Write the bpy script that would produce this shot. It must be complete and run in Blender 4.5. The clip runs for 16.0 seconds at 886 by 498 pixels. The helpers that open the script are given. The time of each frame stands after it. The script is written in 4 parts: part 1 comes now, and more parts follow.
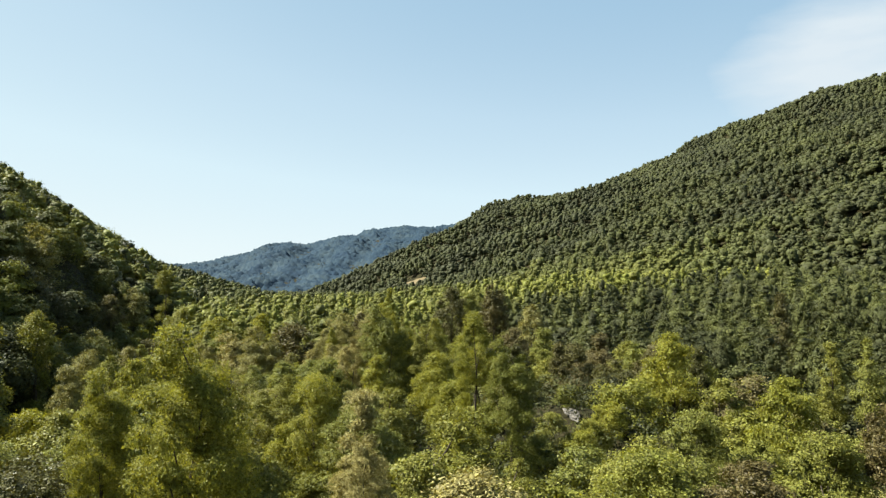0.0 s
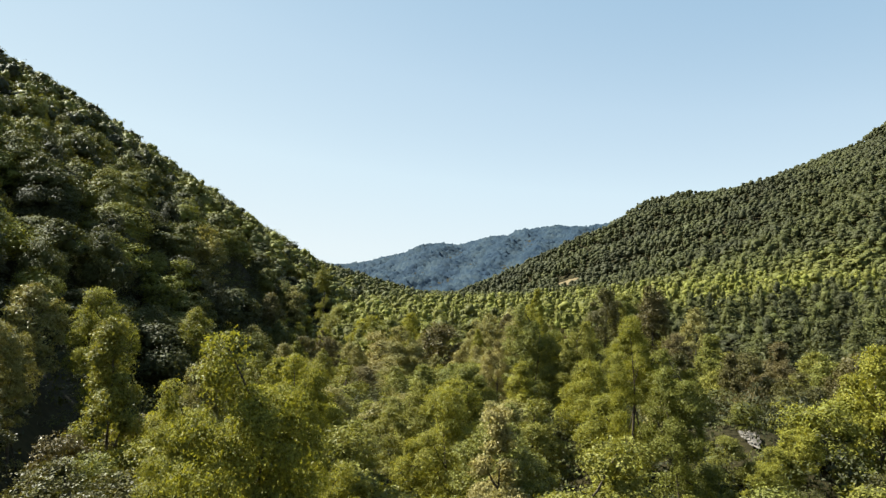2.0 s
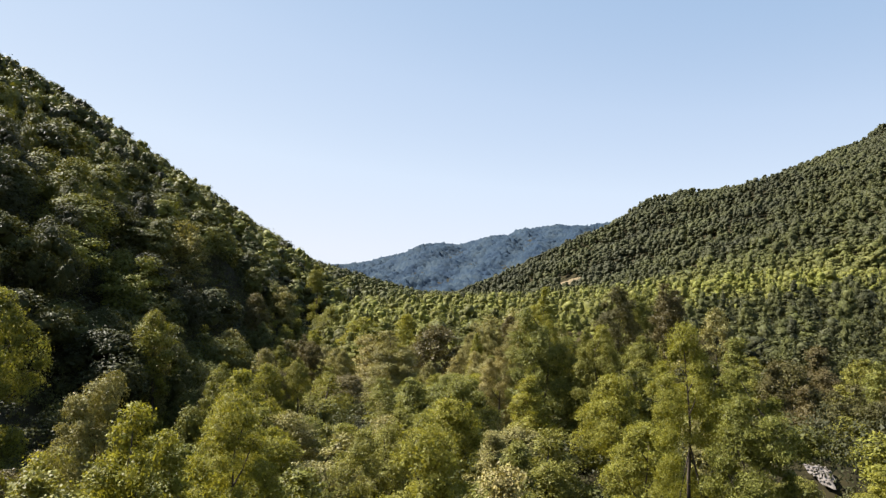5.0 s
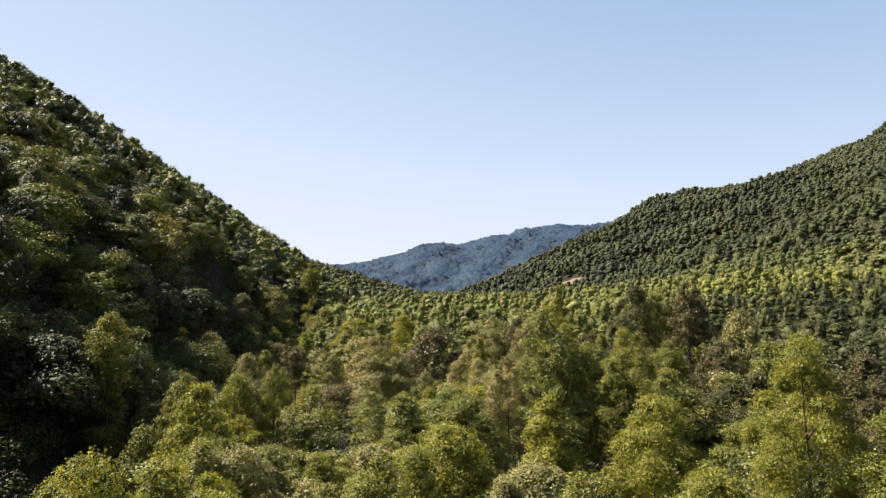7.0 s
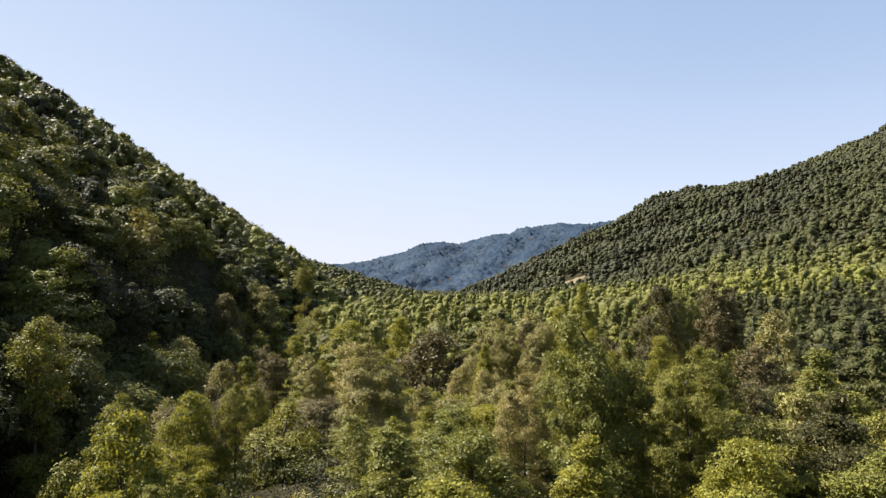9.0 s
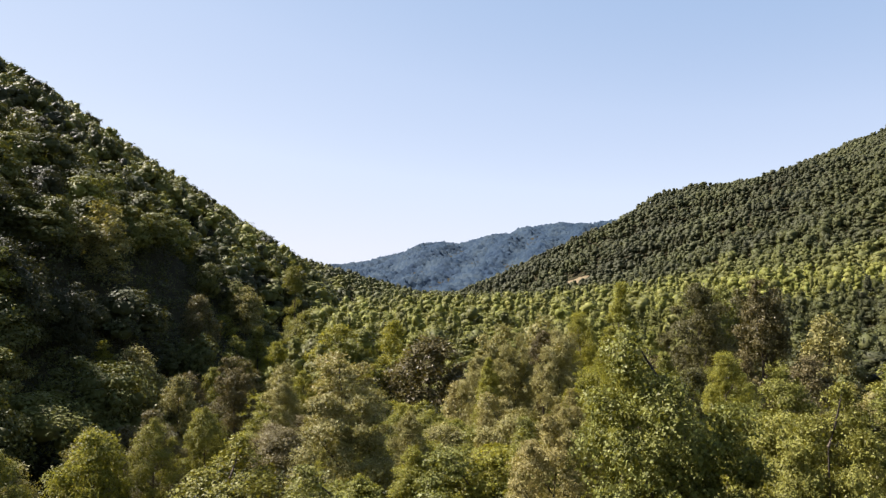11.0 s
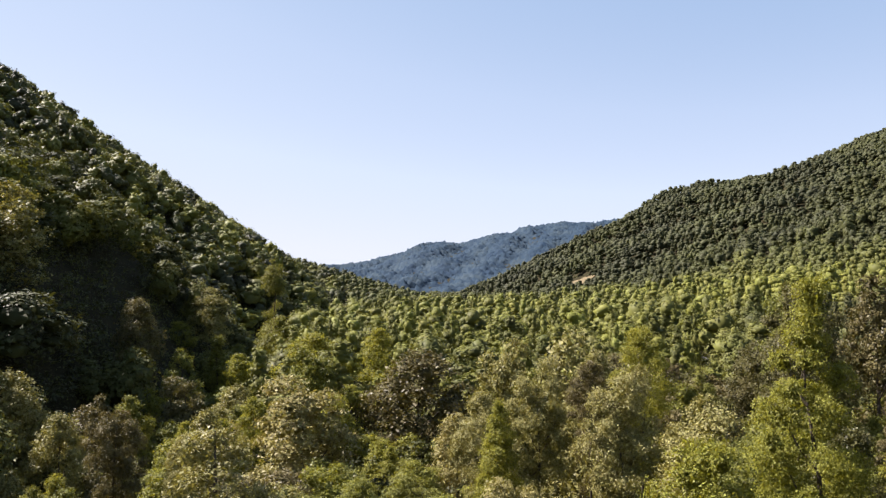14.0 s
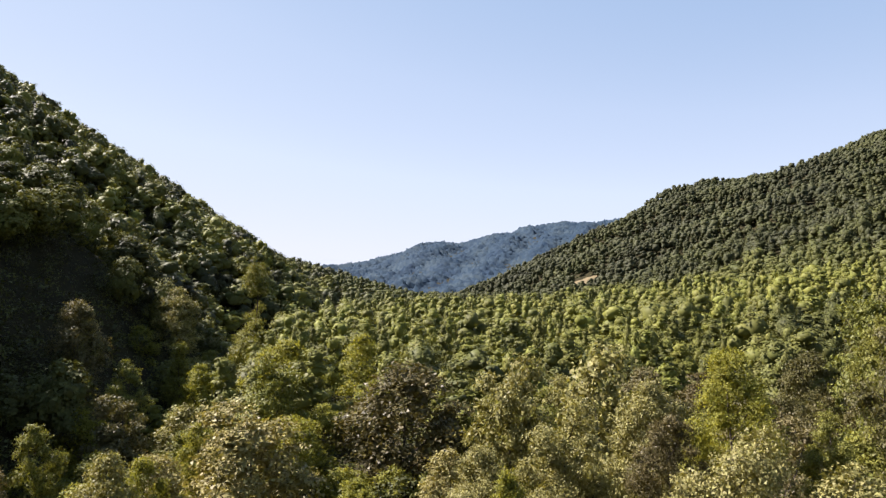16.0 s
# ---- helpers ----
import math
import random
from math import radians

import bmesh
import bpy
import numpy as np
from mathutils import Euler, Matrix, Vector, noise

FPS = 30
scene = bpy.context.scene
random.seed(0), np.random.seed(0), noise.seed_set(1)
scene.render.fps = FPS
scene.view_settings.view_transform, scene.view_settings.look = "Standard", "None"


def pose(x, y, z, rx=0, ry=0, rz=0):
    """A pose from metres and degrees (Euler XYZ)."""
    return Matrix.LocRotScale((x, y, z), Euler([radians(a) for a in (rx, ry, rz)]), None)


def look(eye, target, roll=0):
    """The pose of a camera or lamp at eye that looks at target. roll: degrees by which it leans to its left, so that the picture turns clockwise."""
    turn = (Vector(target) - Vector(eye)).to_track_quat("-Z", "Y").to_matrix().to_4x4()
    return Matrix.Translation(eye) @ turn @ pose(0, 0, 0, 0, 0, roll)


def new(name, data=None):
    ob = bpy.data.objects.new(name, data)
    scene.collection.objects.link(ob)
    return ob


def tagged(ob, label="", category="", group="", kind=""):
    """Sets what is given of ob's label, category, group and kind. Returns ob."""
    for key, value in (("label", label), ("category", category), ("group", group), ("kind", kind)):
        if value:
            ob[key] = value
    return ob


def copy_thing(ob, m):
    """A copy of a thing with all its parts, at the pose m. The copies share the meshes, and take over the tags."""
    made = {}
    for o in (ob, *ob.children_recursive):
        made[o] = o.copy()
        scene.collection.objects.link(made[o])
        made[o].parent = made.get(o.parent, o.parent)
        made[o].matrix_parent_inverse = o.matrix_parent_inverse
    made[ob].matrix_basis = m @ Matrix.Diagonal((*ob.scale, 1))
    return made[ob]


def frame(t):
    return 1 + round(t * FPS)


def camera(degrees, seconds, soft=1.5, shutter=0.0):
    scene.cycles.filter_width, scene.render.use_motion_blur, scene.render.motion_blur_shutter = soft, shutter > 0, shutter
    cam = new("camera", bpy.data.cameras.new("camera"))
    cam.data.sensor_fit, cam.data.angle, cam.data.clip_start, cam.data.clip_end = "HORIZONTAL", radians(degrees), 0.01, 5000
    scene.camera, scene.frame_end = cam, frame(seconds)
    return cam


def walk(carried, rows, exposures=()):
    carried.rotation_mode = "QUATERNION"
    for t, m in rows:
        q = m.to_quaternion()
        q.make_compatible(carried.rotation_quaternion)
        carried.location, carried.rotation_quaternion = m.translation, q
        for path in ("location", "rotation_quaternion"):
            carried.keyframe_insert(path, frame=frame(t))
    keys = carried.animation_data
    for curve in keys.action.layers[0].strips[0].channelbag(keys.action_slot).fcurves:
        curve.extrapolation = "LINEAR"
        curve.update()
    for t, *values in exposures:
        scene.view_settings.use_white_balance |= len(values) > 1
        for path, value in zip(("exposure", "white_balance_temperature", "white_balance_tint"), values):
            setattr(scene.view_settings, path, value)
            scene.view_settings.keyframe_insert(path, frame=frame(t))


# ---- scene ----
cam = camera(65.7, 16.0, soft=1.35)
METRES, EYE, TILT, LEAN, TURN = 130.0, 46.0, 2.4, 0.0, -12.7
ROWS = [
    (0.0, 0.0, 0.0, 0.0, 0.0, 0.0, -0.0),
    (0.5, 0.0, 0.0181, -0.0016, 4.91, 0.03, 0.06),
    (1.0, 0.0012, 0.0328, -0.0024, 11.19, 0.07, 0.14),
    (1.5, 0.0021, 0.0471, -0.003, 12.6, 0.06, 0.16),
    (2.0, 0.0018, 0.0611, -0.0038, 12.62, 0.05, 0.21),
    (2.5, 0.0003, 0.0789, -0.0048, 12.61, 0.04, 0.24),
    (3.0, -0.0021, 0.0974, -0.006, 12.63, 0.04, 0.27),
    (3.5, -0.005, 0.1162, -0.0073, 12.63, 0.06, 0.3),
    (4.0, -0.0086, 0.1379, -0.0087, 12.64, 0.06, 0.34),
    (6.5, -0.0339, 0.2664, -0.0188, 12.65, 0.09, 0.47),
    (7.0, -0.0403, 0.2951, -0.0206, 12.65, 0.09, 0.49),
    (7.5, -0.0462, 0.3231, -0.0225, 12.65, 0.09, 0.51),
    (8.0, -0.0527, 0.3539, -0.0246, 12.67, 0.07, 0.54),
    (8.5, -0.0601, 0.3887, -0.0264, 12.68, 0.07, 0.57),
    (9.0, -0.0671, 0.4208, -0.0283, 12.69, 0.07, 0.6),
    (11.5, -0.1027, 0.6137, -0.0389, 12.7, 0.08, 0.72),
    (12.0, -0.1108, 0.6568, -0.0413, 12.68, 0.09, 0.74),
    (12.5, -0.1184, 0.6974, -0.0435, 12.7, 0.08, 0.77),
    (13.0, -0.1252, 0.7353, -0.0456, 12.75, 0.1, 0.81),
    (13.5, -0.1324, 0.7763, -0.0476, 12.77, 0.1, 0.81),
    (14.0, -0.1398, 0.8206, -0.0497, 12.78, 0.12, 0.83),
    (14.5, -0.1461, 0.8584, -0.0519, 12.77, 0.12, 0.83),
    (15.0, -0.1525, 0.898, -0.0544, 12.77, 0.13, 0.81),
    (15.5, -0.1591, 0.9384, -0.0568, 12.77, 0.12, 0.8),
    (16.0, -0.1664, 0.9826, -0.059, 12.77, 0.15, 0.79),
]
walk(cam, [(t, pose(0, 0, EYE, TILT, LEAN, TURN) @ pose(METRES * x, METRES * y, METRES * z, 90 + pitch, roll, yaw)) for t, x, y, z, yaw, pitch, roll in ROWS],
     exposures=[(0.0, 2.03, 6240, 2), (1.5, 2.0, 6220, 3), (3.5, 1.98, 6150, 11), (7.0, 1.97, 6090, 18), (16.0, 2.01, 6060, 21)])

# ---- world and sun ----
SUN = Vector((-0.92, 0.38, 0.0)).normalized() * math.cos(radians(46)) + Vector((0, 0, math.sin(radians(46))))
world = bpy.data.worlds.new("sky")
scene.world = world
world.use_nodes = True
wn, wl = world.node_tree.nodes, world.node_tree.links
wn.clear()
sky = wn.new("ShaderNodeTexSky")
sky.sky_type = "NISHITA"
sky.sun_disc = False
sky.sun_elevation = radians(46)
sky.sun_rotation = math.atan2(SUN.x, SUN.y)
sky.altitude, sky.air_density, sky.dust_density, sky.ozone_density = 300, 1.0, 0.1, 0.8
back = wn.new("ShaderNodeBackground")
back.inputs["Strength"].default_value = 0.067
wout = wn.new("ShaderNodeOutputWorld")
# thin high cloud, gathering towards the east
wco = wn.new("ShaderNodeTexCoord")
stretch = wn.new("ShaderNodeMapping")
stretch.inputs["Scale"].default_value = (1.6, 1.6, 6.0)
stretch.inputs["Rotation"].default_value = (0.0, 0.5, 0.3)
wisp = wn.new("ShaderNodeTexNoise")
wisp.inputs["Scale"].default_value, wisp.inputs["Detail"].default_value, wisp.inputs["Roughness"].default_value = 1.7, 7, 0.55
wl.new(wco.outputs["Generated"], stretch.inputs[0])
wl.new(stretch.outputs[0], wisp.inputs["Vector"])
east = wn.new("ShaderNodeVectorMath")
east.operation = "DOT_PRODUCT"
east.inputs[1].default_value = Vector((0.80, 0.80, 0.30)).normalized()
wl.new(wco.outputs["Generated"], east.inputs[0])
gather = wn.new("ShaderNodeMapRange")
gather.inputs[1].default_value, gather.inputs[2].default_value, gather.inputs[3].default_value, gather.inputs[4].default_value = 0.972, 0.998, -0.5, 0.25
wl.new(east.outputs["Value"], gather.inputs[0])
addw = wn.new("ShaderNodeMath")
wl.new(wisp.outputs["Fac"], addw.inputs[0])
wl.new(gather.outputs[0], addw.inputs[1])
veil = wn.new("ShaderNodeMapRange")
veil.inputs[1].default_value, veil.inputs[2].default_value, veil.inputs[4].default_value = 0.38, 0.74, 0.9
wl.new(addw.outputs[0], veil.inputs[0])
cloudy = wn.new("ShaderNodeMix")
cloudy.data_type = "RGBA"
cloudy.inputs[7].default_value = (3.0, 3.1, 3.3, 1)
wl.new(veil.outputs[0], cloudy.inputs[0])
light = wn.new("ShaderNodeRGBToBW")
wl.new(sky.outputs[0], light.inputs[0])
eighth = wn.new("ShaderNodeMath")
eighth.operation = "MULTIPLY"
eighth.inputs[1].default_value = 0.125
wl.new(light.outputs[0], eighth.inputs[0])
pale = wn.new("ShaderNodeValToRGB")
while len(pale.color_ramp.elements) < 6:
    pale.color_ramp.elements.new(0.5)
for el, (p, c) in zip(pale.color_ramp.elements, [(0.0, (0.22, 0.36, 0.56)), (0.20, (0.28, 0.43, 0.62)), (0.27, (0.36, 0.51, 0.68)), (0.42, (0.53, 0.66, 0.79)), (0.62, (0.68, 0.79, 0.87)), (1.0, (0.81, 0.86, 0.88))]):
    el.position, el.color = p, (*c, 1)
wl.new(eighth.outputs[0], pale.inputs[0])
four = wn.new("ShaderNodeVectorMath")
four.operation = "SCALE"
four.inputs[3].default_value = 4.0
wl.new(pale.outputs[0], four.inputs[0])
wl.new(four.outputs[0], cloudy.inputs[6])
wl.new(cloudy.outputs[2], back.inputs[0])
wl.new(back.outputs[0], wout.inputs[0])

sun = new("sun", bpy.data.lights.new("sun", "SUN"))
sun.data.energy, sun.data.angle, sun.data.color = 5.0, radians(0.55), (1.0, 0.93, 0.80)
sun.matrix_world = look(SUN * 1500, (0, 0, 0))

# ---- materials ----


def nodes_of(name):
    m = bpy.data.materials.new(name)
    m.use_nodes = True
    m.node_tree.nodes.clear()
    return m, m.node_tree.nodes, m.node_tree.links


def ramp(n, stops):
    r = n.new("ShaderNodeValToRGB")
    e = r.color_ramp.elements
    while len(e) < len(stops):
        e.new(0.5)
    for el, (p, c) in zip(e, stops):
        el.position, el.color = p, (*c, 1)
    return r


def leaf_material(name, stops, joined, through_light=0.35, rough=0.5, spread=0.45):
    """Leaves: a colour for the whole tree, varied leaf by leaf, partly letting light through."""
    m, n, l = nodes_of(name)
    if joined:
        src = n.new("ShaderNodeAttribute")
        src.attribute_name = "tint"
        whole = src.outputs["Fac"]
    else:
        src = n.new("ShaderNodeObjectInfo")
        whole = src.outputs["Random"]
    geo = n.new("ShaderNodeNewGeometry")
    base = ramp(n, stops)
    l.new(whole, base.inputs[0])
    vary = n.new("ShaderNodeHueSaturation")
    mh = n.new("ShaderNodeMapRange")
    mh.inputs[3].default_value, mh.inputs[4].default_value = 0.490, 0.508
    l.new(geo.outputs["Random Per Island"], mh.inputs[0])
    l.new(mh.outputs[0], vary.inputs["Hue"])
    white = n.new("ShaderNodeTexWhiteNoise")
    white.noise_dimensions = "1D"
    l.new(geo.outputs["Random Per Island"], white.inputs["W"])
    # leaf-to-leaf value, spread wider so the colour also carries sun sparkle
    mv = n.new("ShaderNodeMapRange")
    mv.inputs[3].default_value, mv.inputs[4].default_value = 1 - spread, 1 + spread
    l.new(white.outputs[0], mv.inputs[0])
    l.new(mv.outputs[0], vary.inputs["Value"])
    l.new(base.outputs[0], vary.inputs["Color"])
    bs = n.new("ShaderNodeBsdfPrincipled")
    bs.inputs["Roughness"].default_value = rough
    bs.inputs["Specular IOR Level"].default_value = 0.11
    l.new(vary.outputs[0], bs.inputs["Base Color"])
    tr = n.new("ShaderNodeBsdfTranslucent")
    warm = n.new("ShaderNodeMix")
    warm.data_type, warm.blend_type = "RGBA", "MULTIPLY"
    warm.inputs[0].default_value = 1.0
    warm.inputs[7].default_value = (1.25, 1.15, 0.45, 1)
    l.new(vary.outputs[0], warm.inputs[6])
    l.new(warm.outputs[2], tr.inputs[0])
    mix = n.new("ShaderNodeMixShader")
    mix.inputs[0].default_value = through_light
    l.new(bs.outputs[0], mix.inputs[1])
    l.new(tr.outputs[0], mix.inputs[2])
    out = n.new("ShaderNodeOutputMaterial")
    l.new(mix.outputs[0], out.inputs[0])
    return m


def rough_material(name, a, b, scale, rough=0.9, bump=0.4, mid=None):
    """A matt surface with blotches at two scales and relief."""
    m, n, l = nodes_of(name)
    co = n.new("ShaderNodeTexCoord")
    big, small = n.new("ShaderNodeTexNoise"), n.new("ShaderNodeTexNoise")
    big.inputs["Scale"].default_value, small.inputs["Scale"].default_value = scale, scale * 9
    small.inputs["Detail"].default_value = 8
    big.inputs["Detail"].default_value = 5
    l.new(co.outputs["Object"], big.inputs["Vector"])
    l.new(co.outputs["Object"], small.inputs["Vector"])
    add = n.new("ShaderNodeMath")
    add.operation = "MULTIPLY_ADD"
    add.inputs[1].default_value = 0.5
    l.new(small.outputs["Fac"], add.inputs[0])
    half = n.new("ShaderNodeMath")
    half.operation = "MULTIPLY"
    half.inputs[1].default_value = 0.5
    l.new(big.outputs["Fac"], half.inputs[0])
    l.new(half.outputs[0], add.inputs[2])
    r = ramp(n, [(0.36, a), (0.5, mid or tuple((p + q) / 2 for p, q in zip(a, b))), (0.64, b)])
    l.new(add.outputs[0], r.inputs[0])
    bs = n.new("ShaderNodeBsdfPrincipled")
    bs.inputs["Roughness"].default_value = rough
    bs.inputs["Specular IOR Level"].default_value = 0.08
    l.new(r.outputs[0], bs.inputs["Base Color"])
    bu = n.new("ShaderNodeBump")
    bu.inputs["Strength"].default_value = bump
    l.new(small.outputs["Fac"], bu.inputs["Height"])
    l.new(bu.outputs[0], bs.inputs["Normal"])
    out = n.new("ShaderNodeOutputMaterial")
    l.new(bs.outputs[0], out.inputs[0])
    return m


LIME = [(0.0, (0.158, 0.160, 0.027)), (0.5, (0.185, 0.181, 0.030)), (1.0, (0.146, 0.151, 0.032))]
GREEN = [(0.0, (0.116, 0.122, 0.025)), (0.5, (0.147, 0.143, 0.029)), (1.0, (0.122, 0.130, 0.032))]
OLIVE = [(0.0, (0.192, 0.176, 0.063)), (0.5, (0.171, 0.158, 0.053)), (1.0, (0.213, 0.184, 0.068))]
# dark foliage, also given to trees whose shade is put into the colour
DARK = [(0.0, (0.051, 0.050, 0.016)), (0.5, (0.072, 0.068, 0.023)), (1.0, (0.085, 0.068, 0.027))]
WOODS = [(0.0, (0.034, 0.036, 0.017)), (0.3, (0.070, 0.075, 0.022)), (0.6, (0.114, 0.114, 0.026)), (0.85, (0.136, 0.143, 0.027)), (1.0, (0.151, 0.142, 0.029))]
RUSSET = [(0.0, (0.099, 0.083, 0.036)), (0.5, (0.111, 0.093, 0.040)), (1.0, (0.099, 0.089, 0.037))]
# far ridge: the blue of distance haze is put into the leaf colour
HAZE_BLUE = [(0.0, (0.010, 0.021, 0.040)), (0.5, (0.017, 0.030, 0.047)), (1.0, (0.028, 0.041, 0.052))]
LEAF = {
    "lime": leaf_material("lime_leaves", LIME, False, 0.38),
    "green": leaf_material("green_leaves", GREEN, False, 0.26),
    "olive": leaf_material("pale_olive_leaves", OLIVE, False, 0.2, 0.5, 0.42),
    "russet": leaf_material("russet_leaves", RUSSET, False, 0.2, 0.5, 0.25),
    "dark": leaf_material("dark_leaves", DARK, False, 0.2, 0.45),
}
WOODS_LEAF = leaf_material("woodland_leaves", WOODS, True, 0.17, 0.6, 0.22)
HAZE_LEAF = leaf_material("haze_blue_leaves", HAZE_BLUE, True, 0.1, 0.9, 0.06)
BARK = rough_material("bark", (0.03, 0.024, 0.018), (0.10, 0.08, 0.06), 1.5)
# darker than plain soil: the shade under the trees is in this colour
SOIL = rough_material("shade_toned_floor", (0.010, 0.009, 0.004), (0.030, 0.025, 0.010), 0.12, 0.95, 0.8)

ASPHALT = rough_material("asphalt", (0.045, 0.045, 0.05), (0.085, 0.083, 0.09), 0.8, 0.85, 0.2)
EARTH = rough_material("bare_earth", (0.075, 0.065, 0.035), (0.16, 0.12, 0.07), 0.15, 0.95, 0.5)
GRAVEL = rough_material("gravel", (0.07, 0.062, 0.055), (0.19, 0.17, 0.148), 1.6, 0.9, 1.0)

# ---- lie of the land: height of the canopy and of the ground ----
TREE = 14.0


def step(v, a, b):
    t = np.clip((v - a) / (b - a), 0, 1)
    return t * t * (3 - 2 * t)


def wavy(x, y):
    """Low hummocks, a few metres high."""
    return (np.sin(x * 0.031 + 1.3) * np.cos(y * 0.027) + 0.6 * np.sin(x * 0.073 - y * 0.051) + 0.4 * np.cos(x * 0.11 + y * 0.13 + 2))


def foot_left(y):
    return np.interp(y, [-400, 60, 90, 120, 200, 250, 300, 340, 385, 430, 480, 572, 640, 718, 760, 820, 900, 1100], [-10, -10, -16, -34, -47, -52, -56, -60, -80, -80, -64, -70, -80, -95, -125, -190, -300, -520])


def foot_right(y):
    return np.interp(y, [-400, 200, 460, 927, 1100, 1230, 1400, 1700], [330, 300, 255, 100, 20, 30, 200, 500])


def lane(y):
    """The lane's middle line."""
    return np.interp(y, [100, 180, 220, 255, 300, 360], [52, 64, 71, 80, 84, 80])


def rise(x, y):
    """The whole valley climbs gently away from the start."""
    return math.tan(radians(TILT)) * (0.2198 * np.clip(x, -800, 1200) + 0.9755 * np.minimum(y, 2450))


def canopy(x, y):
    x, y = np.asarray(x, float), np.asarray(y, float)
    low = np.interp(y, [-400, 200, 320, 600, 950, 1300, 2500], [20, 17, 16, 5, -14, -32, -40])
    floor = low
    shelf = np.interp(y, [-300, 0, 30, 60, 110, 150, 175, 195, 400], [44, 38, 37, 35, 31, 28, 23, 17, 17])
    shelf = np.maximum(shelf - 17, 0) * step(x, -42, -14) * (1 - 0.35 * step(x, 20, 60))
    low = low - 6 * np.exp(-((x - foot_left(y) - 9) / 11) ** 2) * step(y, 215, 250) * (1 - step(y, 380, 430))
    low = low + 8 * np.exp(-((x - 41) ** 2 + (y - 91) ** 2) / 250)
    low = low + 18 * step(x, 20, 260) * (1 - step(y, 480, 800))
    s = np.maximum(foot_left(y) - x, 0)
    steep = 0.95 + 0.35 * step(y, 120, 185) - 0.3 * step(y, 305, 335) * (1 - step(y, 400, 460))
    further = step(y, 350, 460)
    steep = steep * (1 - further) + 0.98 * further
    left = np.where(s < 28, steep * s, 28 * steep + 0.68 * (s - 28) - 0.2 * np.maximum(s - 260, 0)) * (1 - step(y, 735, 980))
    left = np.maximum(left, np.minimum(0.3 * np.maximum(-12 - x, 0), 42) * step(y, 580, 760) * (1 - step(y, 860, 1060)))
    e = np.maximum(x - foot_right(y), 0)
    right = np.minimum(0.40 * e, np.interp(x, [70, 345, 430, 480, 551, 620, 690, 740, 780, 867, 1200], [18, 128, 132, 147, 158, 187, 216, 229, 262, 300, 335]) - low)
    right = right + 26 * np.exp(-((x - 350) ** 2 + (y - 1210) ** 2) / 6000) + 20 * np.exp(-((x - 840) ** 2 + (y - 890) ** 2) / 26000)
    right = right + 6.0 * np.sin(0.030 * y + 0.021 * x) * step(e, 25, 140) * (1 - step(e, 330, 520))
    right = np.maximum(right, 0) * (1 - step(y, 1230, 1650))
    ridge = np.interp(x, [-3000, -900, -288, -180, -120, -70, -10, 60, 110, 174, 225, 255, 300, 373, 450, 536, 900, 3000], [-5, -5, -3, 23, 34, 57, 67, 61, 74, 88, 91, 111, 112, 121, 114, 130, 120, 100])
    far = (np.maximum(ridge, -12) - floor) * step(y, 1250, 2250)
    return rise(x, y) + low + np.maximum(shelf, left) + right + far + wavy(x, y) * (0.8 + 1.6 * step(s + e, 5, 80))


def ground(x, y):
    return canopy(x, y) - TREE


# ---- mesh helpers ----


def mesh_from(name, verts, faces, mats, smooth=False, tint=None):
    """One mesh from arrays: faces all with the same number of corners."""
    me = bpy.data.meshes.new(name)
    nv, (nf, k) = len(verts), faces.shape
    me.vertices.add(nv)
    me.vertices.foreach_set("co", np.ascontiguousarray(verts, np.float32).ravel())
    me.loops.add(nf * k)
    me.loops.foreach_set("vertex_index", np.ascontiguousarray(faces, np.int32).ravel())
    me.polygons.add(nf)
    me.polygons.foreach_set("loop_start", np.arange(0, nf * k, k, dtype=np.int32))
    if smooth:
        me.polygons.foreach_set("use_smooth", np.ones(nf, bool))
    me.update(calc_edges=True)
    if tint is not None:
        a = me.attributes.new("tint", "FLOAT", "FACE")
        a.data.foreach_set("value", np.ascontiguousarray(tint, np.float32))
    me.materials.append(mats)
    return me


def unit(v):
    return v / np.maximum(np.linalg.norm(v, axis=-1, keepdims=True), 1e-6)


GOLD = (1 + 5 ** 0.5) / 2
ICO_V = unit(np.array([(x, y * GOLD, 0) for x in (-1, 1) for y in (-1, 1)] + [(0, x, y * GOLD) for x in (-1, 1) for y in (-1, 1)] + [(y * GOLD, 0, x) for x in (-1, 1) for y in (-1, 1)], float))
ICO_F = np.array([(i, j, k) for i in range(12) for j in range(i + 1, 12) for k in range(j + 1, 12)
                  if max(np.linalg.norm(ICO_V[i] - ICO_V[j]), np.linalg.norm(ICO_V[j] - ICO_V[k]), np.linalg.norm(ICO_V[i] - ICO_V[k])) < 1.1])
ICO_F = np.array([f if np.dot(np.cross(ICO_V[f[1]] - ICO_V[f[0]], ICO_V[f[2]] - ICO_V[f[0]]), ICO_V[f[0]]) > 0 else f[::-1] for f in ICO_F])


